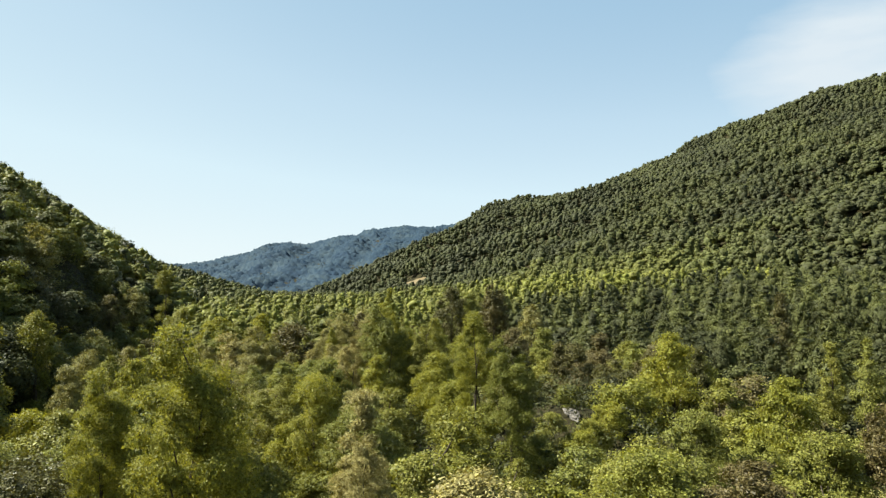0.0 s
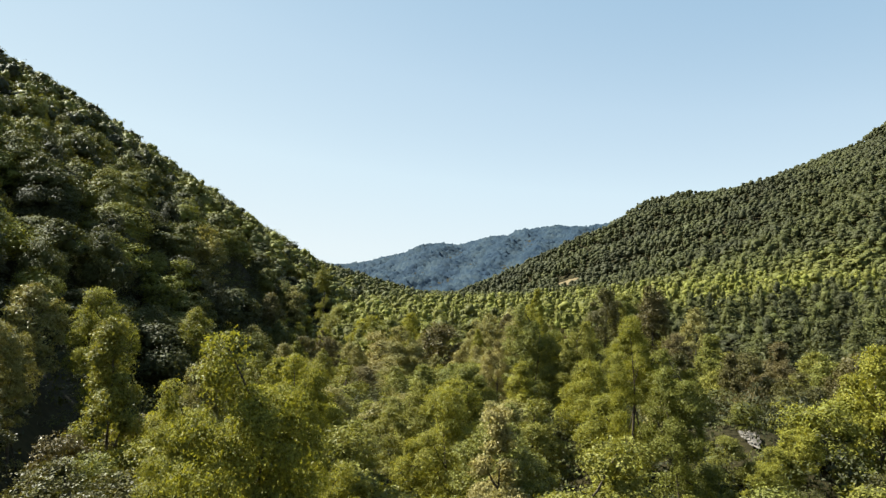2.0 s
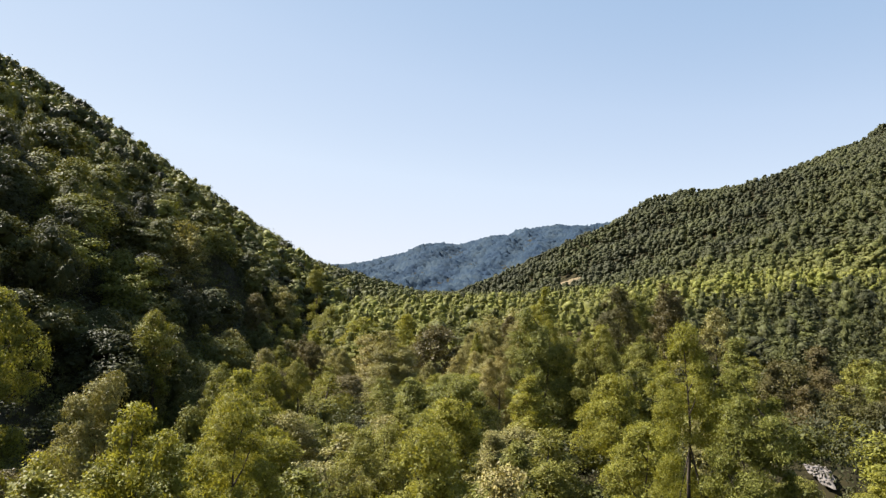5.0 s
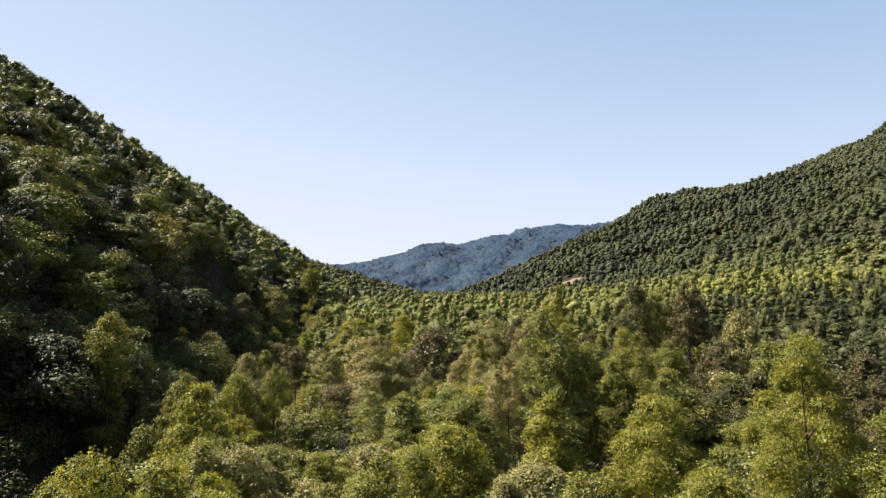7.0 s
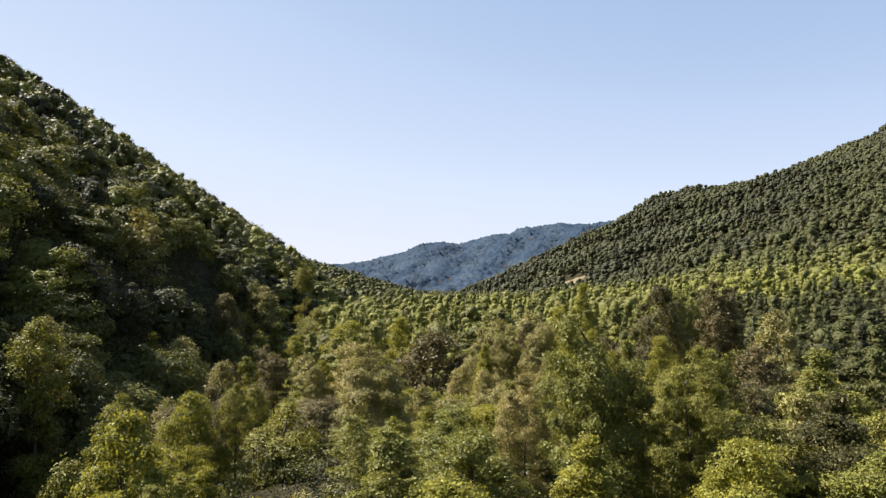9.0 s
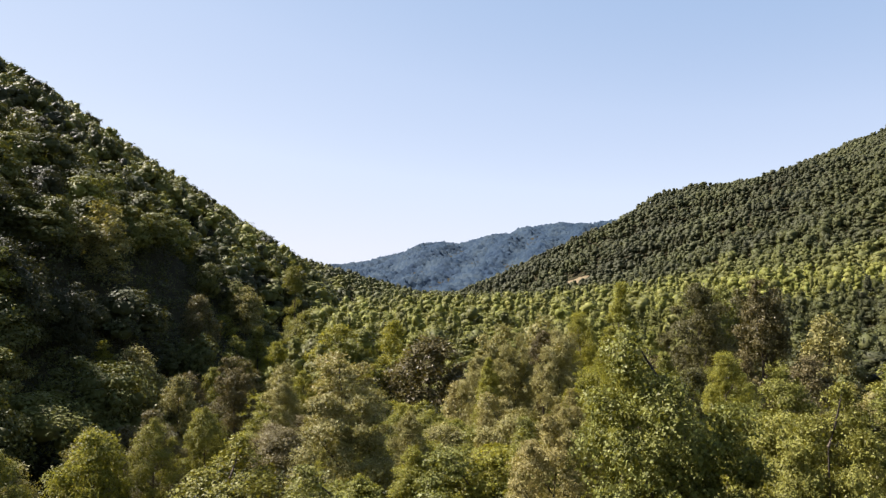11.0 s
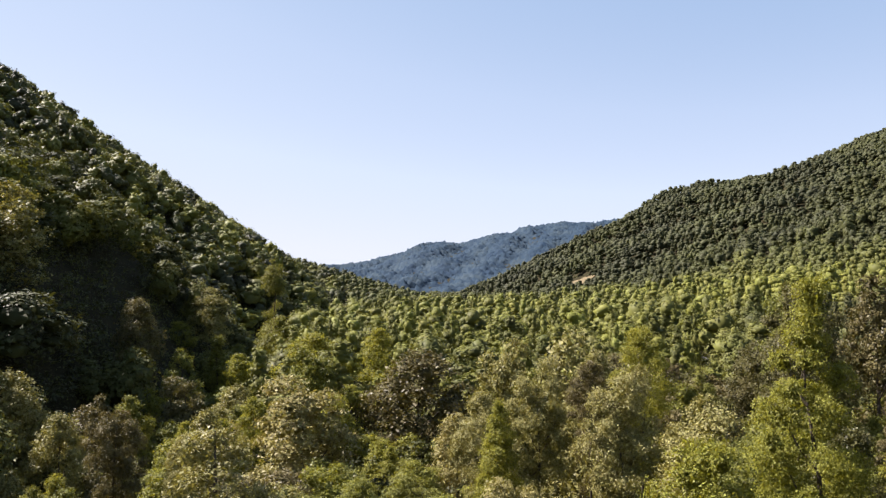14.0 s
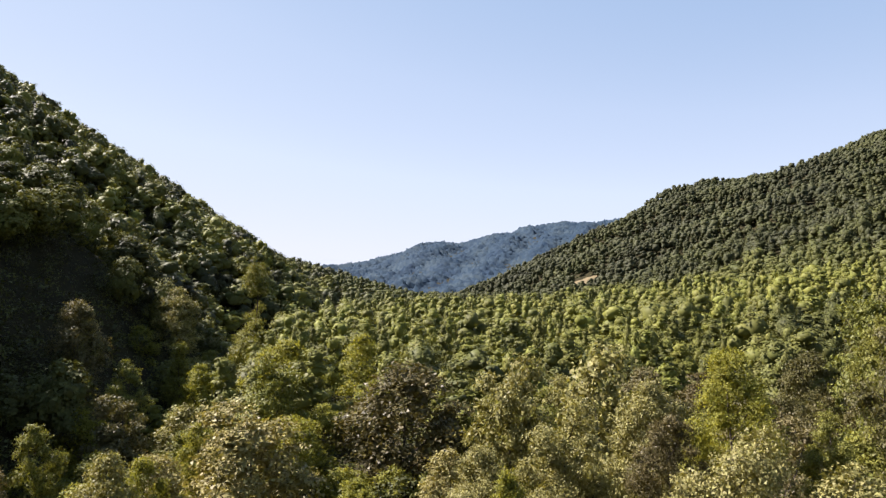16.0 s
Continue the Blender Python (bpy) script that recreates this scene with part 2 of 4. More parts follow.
def masses(rng, lobes, fill):
    """The dense leaf mass inside each lobe: rough, uneven lumps."""
    n, k = len(ICO_V), len(ICO_F)
    vs = []
    for x, y, z, rx, rz in lobes:
        q = np.linalg.qr(rng.normal(size=(3, 3)))[0]
        if np.linalg.det(q) < 0:
            q[:, 0] *= -1
        v = (ICO_V @ q.T) * rng.uniform(0.72, 1.12, (n, 1)) * fill
        vs.append(v * (rx, rx, rz) + (x, y, z))
    vs = np.concatenate(vs)
    f = (np.arange(len(lobes))[:, None, None] * n + ICO_F).reshape(-1, 3)
    c = vs[f].mean(1) - lobes[:, :3].repeat(k, 0)
    hidden = c[:, 2] < -0.6 * lobes[:, 4].repeat(k) * fill
    m = vs[f].mean(1)
    for x, y, z, rx, rz in lobes:
        w = (m - (x, y, z)) / (rx, rx, rz)
        hidden |= (w * w).sum(1) < (0.62 * fill) ** 2
    return vs, f[~hidden]


def boughs(rng, cx, cy, cz, radius, half, n, low=-0.75, point=0.3):
    """The leafy heads of one crown: soft, uneven lobes within an egg that narrows towards its top."""
    z = low + (1 - low) * (np.arange(n) + 0.5) / n
    t = np.arange(n) * 2.39996 + rng.uniform(-0.6, 0.6, n)
    up = np.clip((z - low) / (1 - low), 0, 1)
    wide = np.sqrt(np.maximum(0, 1 - z * z)) * (1 - point * up)
    r = radius * rng.uniform(0.27, 0.62, n) * (14 / n) ** 0.4 * (1 - 0.5 * point * up)
    out = np.maximum(radius * wide - 0.75 * r, 0.04 * radius) * rng.uniform(0.72, 1.28, n)
    return np.column_stack([cx + np.cos(t) * out, cy + np.sin(t) * out, cz + z * (half - 0.6 * r) * rng.uniform(0.94, 1.05, n), r, r * rng.uniform(0.52, 0.9, n)])


def crown_boughs(rng, height, radius, kind, n):
    """Lobes of a crown. kind: round, tall (pointed) or spread (several heads)."""
    if kind == "round":
        return boughs(rng, 0, 0, height * 0.55, radius * 1.04, height * 0.45, n)
    if kind == "tall":
        return boughs(rng, 0, 0, height * 0.52, radius * 1.1, height * 0.48, n, -0.85, 0.7)
    out = []
    for i in range(4):
        t = i * 1.571 + rng.uniform(-0.4, 0.4)
        hr = radius * rng.uniform(0.52, 0.68)
        half = height * rng.uniform(0.34, 0.44)
        top = height * (1.0 if i == 0 else rng.uniform(0.78, 0.95))
        out.append(boughs(rng, math.cos(t) * (radius - hr), math.sin(t) * (radius - hr), top - half, hr, half, max(4, n // 2), -0.7, 0.25))
    return np.concatenate(out)


def scatter(rng, p, nrm, size):
    """Leaves at those places and facings, as pointed triangles."""
    m = len(p)
    a = unit(np.cross(nrm, rng.normal(size=(m, 3))))
    b = np.cross(nrm, a)
    ln = size * rng.uniform(0.6, 1.4, (m, 1))
    wd = ln * rng.uniform(0.65, 0.95, (m, 1))
    return np.stack([p - a * ln * 0.5 - b * wd * 0.5, p - a * ln * 0.5 + b * wd * 0.5, p + a * ln * 0.6], 1).reshape(-1, 3)


def leafage(rng, height, radius, kind, n, count, size, wild, heart=0.0, twigs=0, tuft=1, skirt=True):
    """A crown of leafy boughs, leaves in sprays through each bough's outer part, larger shaded ones (and a dense heart) within. Gives corners, faces and boughs."""
    lobes = crown_boughs(rng, height, radius, kind, n)
    # the highest bough reaches the given height
    lobes[:, 2] += height - (lobes[:, 2] + lobes[:, 4]).max()
    # lower boughs, reaching towards the ground
    q = max(3, n // 2)
    t, r = rng.uniform(0, 6.283, q), radius * rng.uniform(0.25, 0.65, q)
    low = np.column_stack([np.cos(t) * r, np.sin(t) * r, rng.uniform(-0.5, 0.2, q) * height, radius * rng.uniform(0.26, 0.46, q), radius * rng.uniform(0.16, 0.32, q)])
    if skirt:
        lobes = np.concatenate([lobes, low])
    mid = np.array((0, 0, height * 0.5))
    per = 14
    face = unit((lobes[:, :3] - mid) / (radius, radius, height * 0.45))
    aim = unit(rng.normal(size=(len(lobes), per, 3)) + 0.6 * face[:, None] + (0, 0, 0.75))
    many = int(count * 2.2) // tuft
    pick = rng.choice(len(lobes), many, p=lobes[:, 3] ** 2 / (lobes[:, 3] ** 2).sum())
    d = unit(aim[pick, rng.integers(0, per, many)] + 0.34 * rng.normal(size=(many, 3)))
    reach = 1.08 - 0.5 * rng.random((many, 1)) ** 1.5
    reach = np.where(rng.random((many, 1)) < 0.08, reach * 1.2, reach)
    p = lobes[pick, :3] + d * lobes[pick][:, [3, 3, 4]] * reach
    depth = np.full(many, 9.0)
    for x, y, z, rx, rz in lobes:
        w = (p - (x, y, z)) / (rx, rx, rz)
        depth = np.minimum(depth, (w * w).sum(1))
    skin = np.flatnonzero(depth > 0.42)[:count // tuft]
    p, d = p[skin], d[skin]
    out = unit((p - mid) / (radius, radius, height * 0.45))
    nrm = unit(0.5 * d + 0.5 * out + wild * rng.normal(size=p.shape) + (0, 0, 0.35))
    if tuft > 1:
        # leaves hang together in small tufts
        p = np.repeat(p, tuft, 0) + rng.normal(size=(len(p) * tuft, 3)) * (1.15 * size, 1.15 * size, 0.7 * size)
        nrm = unit(np.repeat(nrm, tuft, 0) + 0.32 * rng.normal(size=p.shape))
    v = scatter(rng, p, nrm, size)
    # twigs that stand out from the crown
    if twigs:
        q = twigs
        c, e = lobes[rng.choice(len(lobes), q)], unit(rng.normal(size=(q, 3)) + (0, 0, 0.5))
        tips = c[:, :3] + e * c[:, [3, 3, 4]] * rng.uniform(1.0, 1.3, (q, 1))
        o = np.repeat(tips, 26, 0) + rng.normal(size=(q * 26, 3)) * (0.17, 0.17, 0.22) * 0.9 - np.repeat(e, 26, 0) * rng.uniform(0, 0.8, (q * 26, 1))
        v = np.concatenate([v, scatter(rng, o, unit(np.repeat(e, 26, 0) * 0.5 + 0.7 * rng.normal(size=o.shape) + (0, 0, 0.3)), size)])
    # larger leaves in the shade within
    q = count // 6 if twigs else count // 10
    c = lobes[rng.choice(len(lobes), q)]
    e = unit(rng.normal(size=(q, 3)))
    iv = scatter(rng, c[:, :3] + e * c[:, [3, 3, 4]] * rng.uniform(0.3, 0.64, (q, 1)), unit(e + 0.6 * rng.normal(size=(q, 3))), size * 1.9)
    v = np.concatenate([v, iv])
    f = np.arange(len(v)).reshape(-1, 3)
    if heart:
        mv, mf = masses(rng, lobes, heart)
        v, f = np.concatenate([v, mv]), np.concatenate([f, mf + len(v)])
    return v, f, lobes


def tube(points, radii, sides=7):
    """A tapered stem along points, as rings of quads."""
    pts = [Vector(p) for p in points]
    vs, fs = [], []
    for i, (p, r) in enumerate(zip(pts, radii)):
        d = (pts[min(i + 1, len(pts) - 1)] - pts[max(i - 1, 0)]).normalized()
        a = d.orthogonal().normalized()
        b = d.cross(a)
        for k in range(sides):
            t = 2 * math.pi * k / sides
            vs.append(p + (a * math.cos(t) + b * math.sin(t)) * r)
    for i in range(len(pts) - 1):
        for k in range(sides):
            fs.append((i * sides + k, i * sides + (k + 1) % sides, (i + 1) * sides + (k + 1) % sides, (i + 1) * sides + k))
    return np.array([tuple(v) for v in vs]), np.array(fs)


def part(name, me, parent, label=""):
    ob = new(name, me)
    ob.parent = parent
    return tagged(ob, label)


def tree(kind, leaf, height, radius, count, size, seed, nlobes, label, fine):
    """A tree of its own: an Empty at the foot with trunk, limbs and crown."""
    rng = np.random.default_rng(seed)
    root = tagged(new("tree"), label, "tree", "trees of the valley")
    v, f, lobes = leafage(rng, height, radius, kind, nlobes, count, size, 0.6, 0.0, (50, 110, 150)[fine], (4, 6, 7)[fine])
    part("crown", mesh_from("crown", v, f, LEAF[leaf]), root)
    bend = rng.normal(size=2) * 0.35
    deep = 9.0
    pts = [(0, 0, -deep)] + [(bend[0] * math.sin(k * 0.8), bend[1] * math.sin(k * 0.7), height * 0.80 * k / 6) for k in range(7)]
    r0 = 0.011 * height + 0.06
    tv, tf = tube(pts, [r0 * 1.25] + [r0 * (1 - 0.87 * k / 6) for k in range(7)])
    part("trunk", mesh_from("trunk", tv, tf, BARK, True), root)
    for lx, ly, lz, lr, _ in lobes[3::max(1, len(lobes) // 7)]:
        z0 = max(height * 0.2, lz - 0.9 * math.hypot(lx, ly) - 0.6)
        k = min(5.9, z0 / (height * 0.80) * 6)
        x0, y0 = bend[0] * math.sin(k * 0.8), bend[1] * math.sin(k * 0.7)
        bv, bf = tube([(x0, y0, z0), (x0 * 0.5 + lx * 0.45, y0 * 0.5 + ly * 0.45, z0 * 0.6 + lz * 0.4), (lx, ly, lz + lr * 0.5)], [r0 * 0.42, r0 * 0.3, r0 * 0.1], 5)
        part("limb", mesh_from("limb", bv, bf, BARK, True), root)
    return root


# ---- ground ----
gx = np.concatenate([np.arange(-3600, -500, 100), np.arange(-500, -140, 15), np.arange(-140, 240, 6), np.arange(240, 900, 15), np.arange(900, 3700, 100)])
gy = np.concatenate([np.arange(-1500, -200, 100), np.arange(-200, 420, 7), np.arange(420, 1300, 16), np.arange(1300, 2400, 50), np.arange(2400, 4900, 200)])
X, Y = np.meshgrid(gx, gy)
Z = ground(X, Y)
idx = np.arange(X.size).reshape(X.shape)
quads = np.stack([idx[:-1, :-1], idx[:-1, 1:], idx[1:, 1:], idx[1:, :-1]], -1).reshape(-1, 4)
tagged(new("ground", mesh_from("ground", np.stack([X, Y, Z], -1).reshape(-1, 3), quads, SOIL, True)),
       "leaf-strewn forest floor of a wooded valley, coloured dark for tree shade", "ground", kind="structure")

# ---- joined woods ----


def plant(rng, x0, x1, y0, y1, gap, keep):
    """Trees on a shaken lattice, where keep(x, y) holds."""
    xs, ys = np.meshgrid(np.arange(x0, x1, gap), np.arange(y0, y1, gap))
    xs = xs + (np.arange(xs.shape[0])[:, None] % 2) * gap * 0.5
    xs = (xs + rng.uniform(-0.38, 0.38, xs.shape) * gap).ravel()
    ys = (ys + rng.uniform(-0.38, 0.38, ys.shape) * gap).ravel()
    k = keep(xs, ys)
    return xs[k], ys[k]


def woods(name, label, seed, xs, ys, per_tree, size, radius, material, tint, nlobes=8, kinds=("round", "tall", "spread", "round"), height=TREE, wild=0.5, heart=0.6, uneven=1.0, skirt=True):
    """Many trees, past counting, in one mesh."""
    rng = np.random.default_rng(seed)
    models = []
    for i in range(12):
        kind = kinds[i % len(kinds)]
        rad = radius * rng.uniform(0.9, 1.15) * (0.8 if kind == "tall" else 1)
        models.append(leafage(rng, height, rad, kind, nlobes, per_tree, size, wild, heart, skirt=skirt)[:2])
    vs, fs, ts, at = [], [], [], 0
    tints = np.clip(tint(rng, xs, ys), 0, 1)
    pick = rng.integers(0, len(models), len(xs))
    for i, (x, y, z) in enumerate(zip(xs, ys, canopy(xs, ys) - max(height, TREE) if height > 8 else ground(xs, ys))):
        a, s, h = rng.uniform(0, 6.283), 1 + uneven * rng.uniform(-0.38, 0.36), 1 + uneven * rng.uniform(-0.32, 0.26)
        m, f = models[pick[i]]
        c, n = math.cos(a) * s, math.sin(a) * s
        vs.append(np.stack([m[:, 0] * c - m[:, 1] * n + x, m[:, 0] * n + m[:, 1] * c + y, m[:, 2] * h + z], 1))
        fs.append(f + at)
        ts.append(np.full(len(f), tints[i]))
        at += len(m)
    ob = new(name, mesh_from(name, np.concatenate(vs), np.concatenate(fs), material, True, np.concatenate(ts)))
    return tagged(ob, label, "woods", kind="stuff")


def tone(low, high):
    return lambda rng, x, y: low + (high - low) * rng.random(len(x)) ** 1.1


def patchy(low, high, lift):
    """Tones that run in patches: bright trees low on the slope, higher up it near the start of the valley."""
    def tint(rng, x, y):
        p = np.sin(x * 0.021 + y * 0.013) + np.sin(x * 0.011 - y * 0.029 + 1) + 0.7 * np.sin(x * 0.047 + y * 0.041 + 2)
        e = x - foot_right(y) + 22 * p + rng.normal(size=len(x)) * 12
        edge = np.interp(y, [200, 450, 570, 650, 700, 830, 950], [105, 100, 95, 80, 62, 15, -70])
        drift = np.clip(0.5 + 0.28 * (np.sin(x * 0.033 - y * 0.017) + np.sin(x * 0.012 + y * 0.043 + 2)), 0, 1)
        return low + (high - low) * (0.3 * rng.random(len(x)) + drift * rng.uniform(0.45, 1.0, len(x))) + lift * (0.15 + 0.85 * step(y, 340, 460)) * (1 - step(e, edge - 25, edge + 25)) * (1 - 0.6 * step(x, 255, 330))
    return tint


def on_front(x, y):
    """On the near face of the eastern ridge, or just over its crest."""
    return 0.40 * (x - foot_right(y)) < np.interp(x, [70, 345, 430, 480, 551, 620, 690, 740, 780, 867, 1200], [18, 128, 132, 147, 158, 187, 216, 229, 262, 300, 335]) + 75


def off_road(x, y):
    """Clear of the lane, and of a strip west of it kept open to the camera's view."""
    d = x - lane(y)
    near = (y > 205) & (y < 245)
    return (y < 150) | (y > 330) | (d > np.where(near, 5, 3)) | (d < np.where(near, -8, -3))


def off_bare(x, y):
    """Clear of the gravel bank and of the ridge's bare slope, further on the camera's side to keep it in view."""
    return ((np.abs(x - 166) > 15) | (y < 880) | (y > 942)) & (np.hypot(x - 37.2, y - 86.5) > 2.4)


# ---- trees of the valley, one by one ----
LABEL = {
    "lime": "broadleaf tree with sunlit yellow-green leaves", "green": "broadleaf tree with mid-green leaves",
    "olive": "broadleaf tree with pale olive, silvery leaves", "dark": "broadleaf tree with dark green leaves, in places for shade",
    "russet": "broadleaf tree with brownish early-autumn leaves"}
FORM = {"spread": "spreading many-headed", "round": "round-crowned", "tall": "slender pointed"}
MODELS = {}
placed = []


def grow(kind, leaf, fine, x, y, top, radius, turn):
    """Set one tree with its top at that height: the first of its sort are built, the others are copies of them."""
    key = (kind, leaf, fine, len(placed) % 2 if leaf in ("lime", "green", "olive") and fine < 2 else 0)
    base = float(ground(x, y)) - 0.1
    h, rad = (16.0, 3.8) if kind == "tall" else (14.0, 4.6)
    s = radius / rad
    sz = min(max((top - base) / h, 0.8 * s), 1.25 * s)
    m = Matrix.LocRotScale((x, y, top - h * sz), Euler((0, 0, turn)), (s, s, sz))
    if key in MODELS:
        ob = copy_thing(MODELS[key], m)
    else:
        count, size, heads = ((12000, 0.24, 20), (34000, 0.15, 23), (66000, 0.105, 26))[fine]
        ob = MODELS[key] = tree(kind, leaf, h, rad, count, size, 40 + len(MODELS), heads, FORM[kind] + " " + LABEL[leaf], fine)
    ob.matrix_basis = m
    placed.append((x, y, radius))
    return ob


# trees that stand out, each with its place, top and spread
grow("spread", "lime", 2, -3.4, 27.9, 44.2, 2.7, 3.7)
grow("round", "olive", 0, -45.3, 87.4, 45.0, 4.1, 1.0)
grow("spread", "olive", 1, -35.4, 67.5, 42.0, 2.7, 4.2)
grow("spread", "lime", 1, -5.5, 43.5, 41.7, 1.8, 1.9)
grow("tall", "green", 1, -24.5, 63.0, 42.4, 3.8, 4.8)
grow("round", "green", 0, -43.3, 135.0, 40.0, 4.0, 5.5)
grow("spread", "green", 2, 16.2, 110.6, 41.7, 5.4, 2.9)
grow("spread", "green", 2, 21.4, 105.9, 39.5, 3.4, 0.4)
grow("tall", "lime", 1, 12.4, 97.8, 34.9, 3.6, 4.6)
grow("round", "lime", 2, 18.6, 67.7, 42.5, 2.5, 5.4)
grow("spread", "green", 2, 21.1, 63.3, 40.1, 3.2, 1.9)
grow("tall", "dark", 0, 47.8, 117.3, 34.2, 3.0, 4.7)
grow("spread", "lime", 0, 44.1, 84.2, 32.7, 5.6, 4.3)
grow("round", "olive", 2, 3.4, 31.8, 38.5, 1.7, 2.3)
grow("round", "lime", 0, 52.6, 87.9, 38.1, 4.2, 1.2)
grow("round", "lime", 1, -36.8, 85.9, 44.4, 3.6, 2.2)
grow("round", "green", 0, 49.9, 104.0, 29.4, 3.6, 1.8)
grow("round", "olive", 0, -49.9, 195.9, 32.6, 5.9, 4.5)
grow("tall", "lime", 0, -58.2, 201.9, 33.2, 2.9, 3.6)
grow("round", "green", 0, -44.4, 317.9, 32.9, 7.8, 4.7)
grow("round", "lime", 0, -25.4, 271.0, 31.1, 8.2, 5.9)
grow("round", "dark", 0, 0.8, 235.0, 30.7, 10.2, 5.2)
grow("round", "lime", 0, -9.6, 271.9, 32.2, 5.8, 4.8)
grow("round", "lime", 1, 20.3, 93.6, 35.6, 3.9, 3.3)
grow("round", "russet", 0, 61.9, 184.6, 31.9, 5.0, 4.2)
grow("spread", "olive", 2, -5.6, 142.7, 36.2, 6.0, 2.2)
grow("spread", "olive", 0, -14.1, 205.0, 30.3, 7.5, 2.9)
grow("round", "lime", 0, -22.9, 112.9, 33.4, 4.0, 0.8)
grow("spread", "green", 1, -17.3, 145.1, 27.8, 7.3, 1.6)
grow("round", "green", 1, -29.1, 125.5, 32.9, 3.4, 3.4)
grow("round", "lime", 1, -24.2, 131.9, 31.8, 4.1, 1.2)
grow("tall", "green", 0, 63.5, 165.3, 33.2, 5.0, 5.7)
grow("tall", "lime", 2, 19.5, 134.2, 43.9, 2.3, 2.7)
grow("round", "lime", 2, 19.2, 128.2, 39.1, 1.7, 3.9)
grow("tall", "lime", 1, 10.1, 164.2, 34.1, 2.4, 2.2)
grow("spread", "olive", 0, 20.8, 189.2, 38.0, 6.4, 4.0)
grow("round", "olive", 0, -47.9, 185.8, 29.1, 4.1, 6.0)
grow("round", "olive", 0, -47.5, 194.0, 30.8, 3.5, 3.5)
grow("round", "lime", 0, -43.2, 271.2, 26.3, 4.5, 2.0)
grow("round", "russet", 0, -42.2, 200.7, 27.2, 4.0, 6.3)
grow("spread", "olive", 1, 17.7, 155.7, 37.9, 3.1, 6.2)
grow("round", "olive", 1, 0.6, 148.0, 30.3, 2.4, 3.7)
grow("spread", "olive", 2, 14.6, 133.5, 35.0, 2.0, 0.9)
grow("round", "lime", 1, 22.4, 166.8, 39.7, 2.6, 0.3)
grow("round", "green", 0, -48.3, 249.5, 29.8, 3.9, 1.2)
grow("tall", "green", 0, -51.5, 282.0, 29.9, 4.6, 3.8)
grow("round", "olive", 0, 7.5, 204.2, 25.3, 4.4, 2.9)
grow("round", "olive", 0, -39.6, 189.7, 28.4, 3.5, 4.0)
grow("round", "green", 0, -40.6, 209.8, 27.0, 3.4, 3.6)
grow("round", "dark", 0, 66.9, 243.3, 31.5, 5.1, 3.9)
grow("spread", "russet", 0, -40.9, 232.2, 26.6, 5.9, 2.9)
grow("round", "olive", 0, -22.4, 190.1, 28.7, 3.5, 0.0)
grow("spread", "green", 0, -18.8, 236.0, 31.1, 5.4, 2.9)
grow("round", "green", 0, -46.0, 206.2, 25.1, 4.4, 5.5)
grow("round", "lime", 2, 24.9, 142.8, 35.3, 2.0, 3.9)
grow("spread", "green", 1, 27.1, 165.7, 36.5, 1.9, 1.5)
grow("round", "olive", 0, 71.5, 195.7, 37.9, 5.6, 2.0)
grow("round", "green", 1, -19.4, 131.9, 33.0, 2.1, 2.4)
grow("tall", "olive", 1, 17.1, 118.0, 29.4, 2.4, 1.6)
grow("round", "olive", 1, 20.8, 175.7, 36.9, 3.7, 0.4)
grow("spread", "olive", 0, 13.5, 198.7, 36.0, 4.7, 5.8)
grow("spread", "olive", 1, 14.0, 169.7, 36.9, 3.1, 5.2)
grow("round", "olive", 1, 9.2, 171.8, 33.5, 2.8, 1.5)
grow("round", "dark", 1, 16.2, 158.1, 38.0, 1.6, 4.4)
grow("round", "green", 1, 40.1, 94.0, 30.4, 3.5, 0.7)
grow("round", "lime", 1, 34.9, 76.0, 29.3, 2.3, 1.1)
grow("round", "green", 1, 31.3, 79.0, 29.7, 2.5, 3.1)
grow("round", "green", 1, 34.1, 79.1, 27.1, 1.8, 4.8)
grow("spread", "lime", 0, 37.7, 77.0, 31.0, 2.6, 0.2)
grow("round", "lime", 1, 29.7, 66.0, 30.3, 2.4, 5.7)
grow("round", "green", 1, 24.7, 66.0, 30.2, 2.2, 1.4)
grow("spread", "olive", 0, -78.1, 238.6, 63.2, 9.4, 1.3)
grow("round", "green", 0, -60.3, 174.8, 46.1, 4.7, 5.6)
grow("spread", "olive", 0, -84.5, 333.5, 54.5, 7.2, 1.3)
grow("spread", "olive", 0, -63.2, 310.2, 41.6, 6.8, 1.6)
grow("round", "olive", 0, -45.1, 139.6, 40.0, 3.3, 6.1)

# the trees between them: tops kept below camera sightlines, some leaves dark for shade
grow("spread", "green", 1, 19.5, 58.3, 29.7, 3.2, 1.0)
grow("round", "lime", 2, -7.8, 60.5, 39.3, 2.8, 1.4)
grow("spread", "lime", 1, -21.2, 122.8, 28.0, 3.8, 1.8)
grow("round", "green", 0, -32.7, 278.8, 25.0, 4.0, 2.9)
grow("round", "lime", 0, -5.0, 247.0, 26.3, 3.5, 2.8)
grow("round", "green", 0, -53.0, 333.0, 28.7, 4.0, 1.6)
grow("round", "olive", 2, 11.0, 117.8, 36.0, 3.0, 3.1)
grow("spread", "olive", 0, 35.9, 115.8, 34.3, 4.3, 1.5)
grow("round", "dark", 0, 57.1, 165.9, 27.4, 5.0, 3.1)
grow("spread", "lime", 1, -6.7, 102.8, 29.1, 3.4, 3.8)
grow("tall", "olive", 0, -55.9, 167.4, 39.8, 4.4, 5.4)
grow("round", "lime", 1, -18.3, 100.9, 30.4, 2.2, 0.4)
grow("round", "dark", 1, 43.3, 180.6, 43.3, 5.0, 2.0)
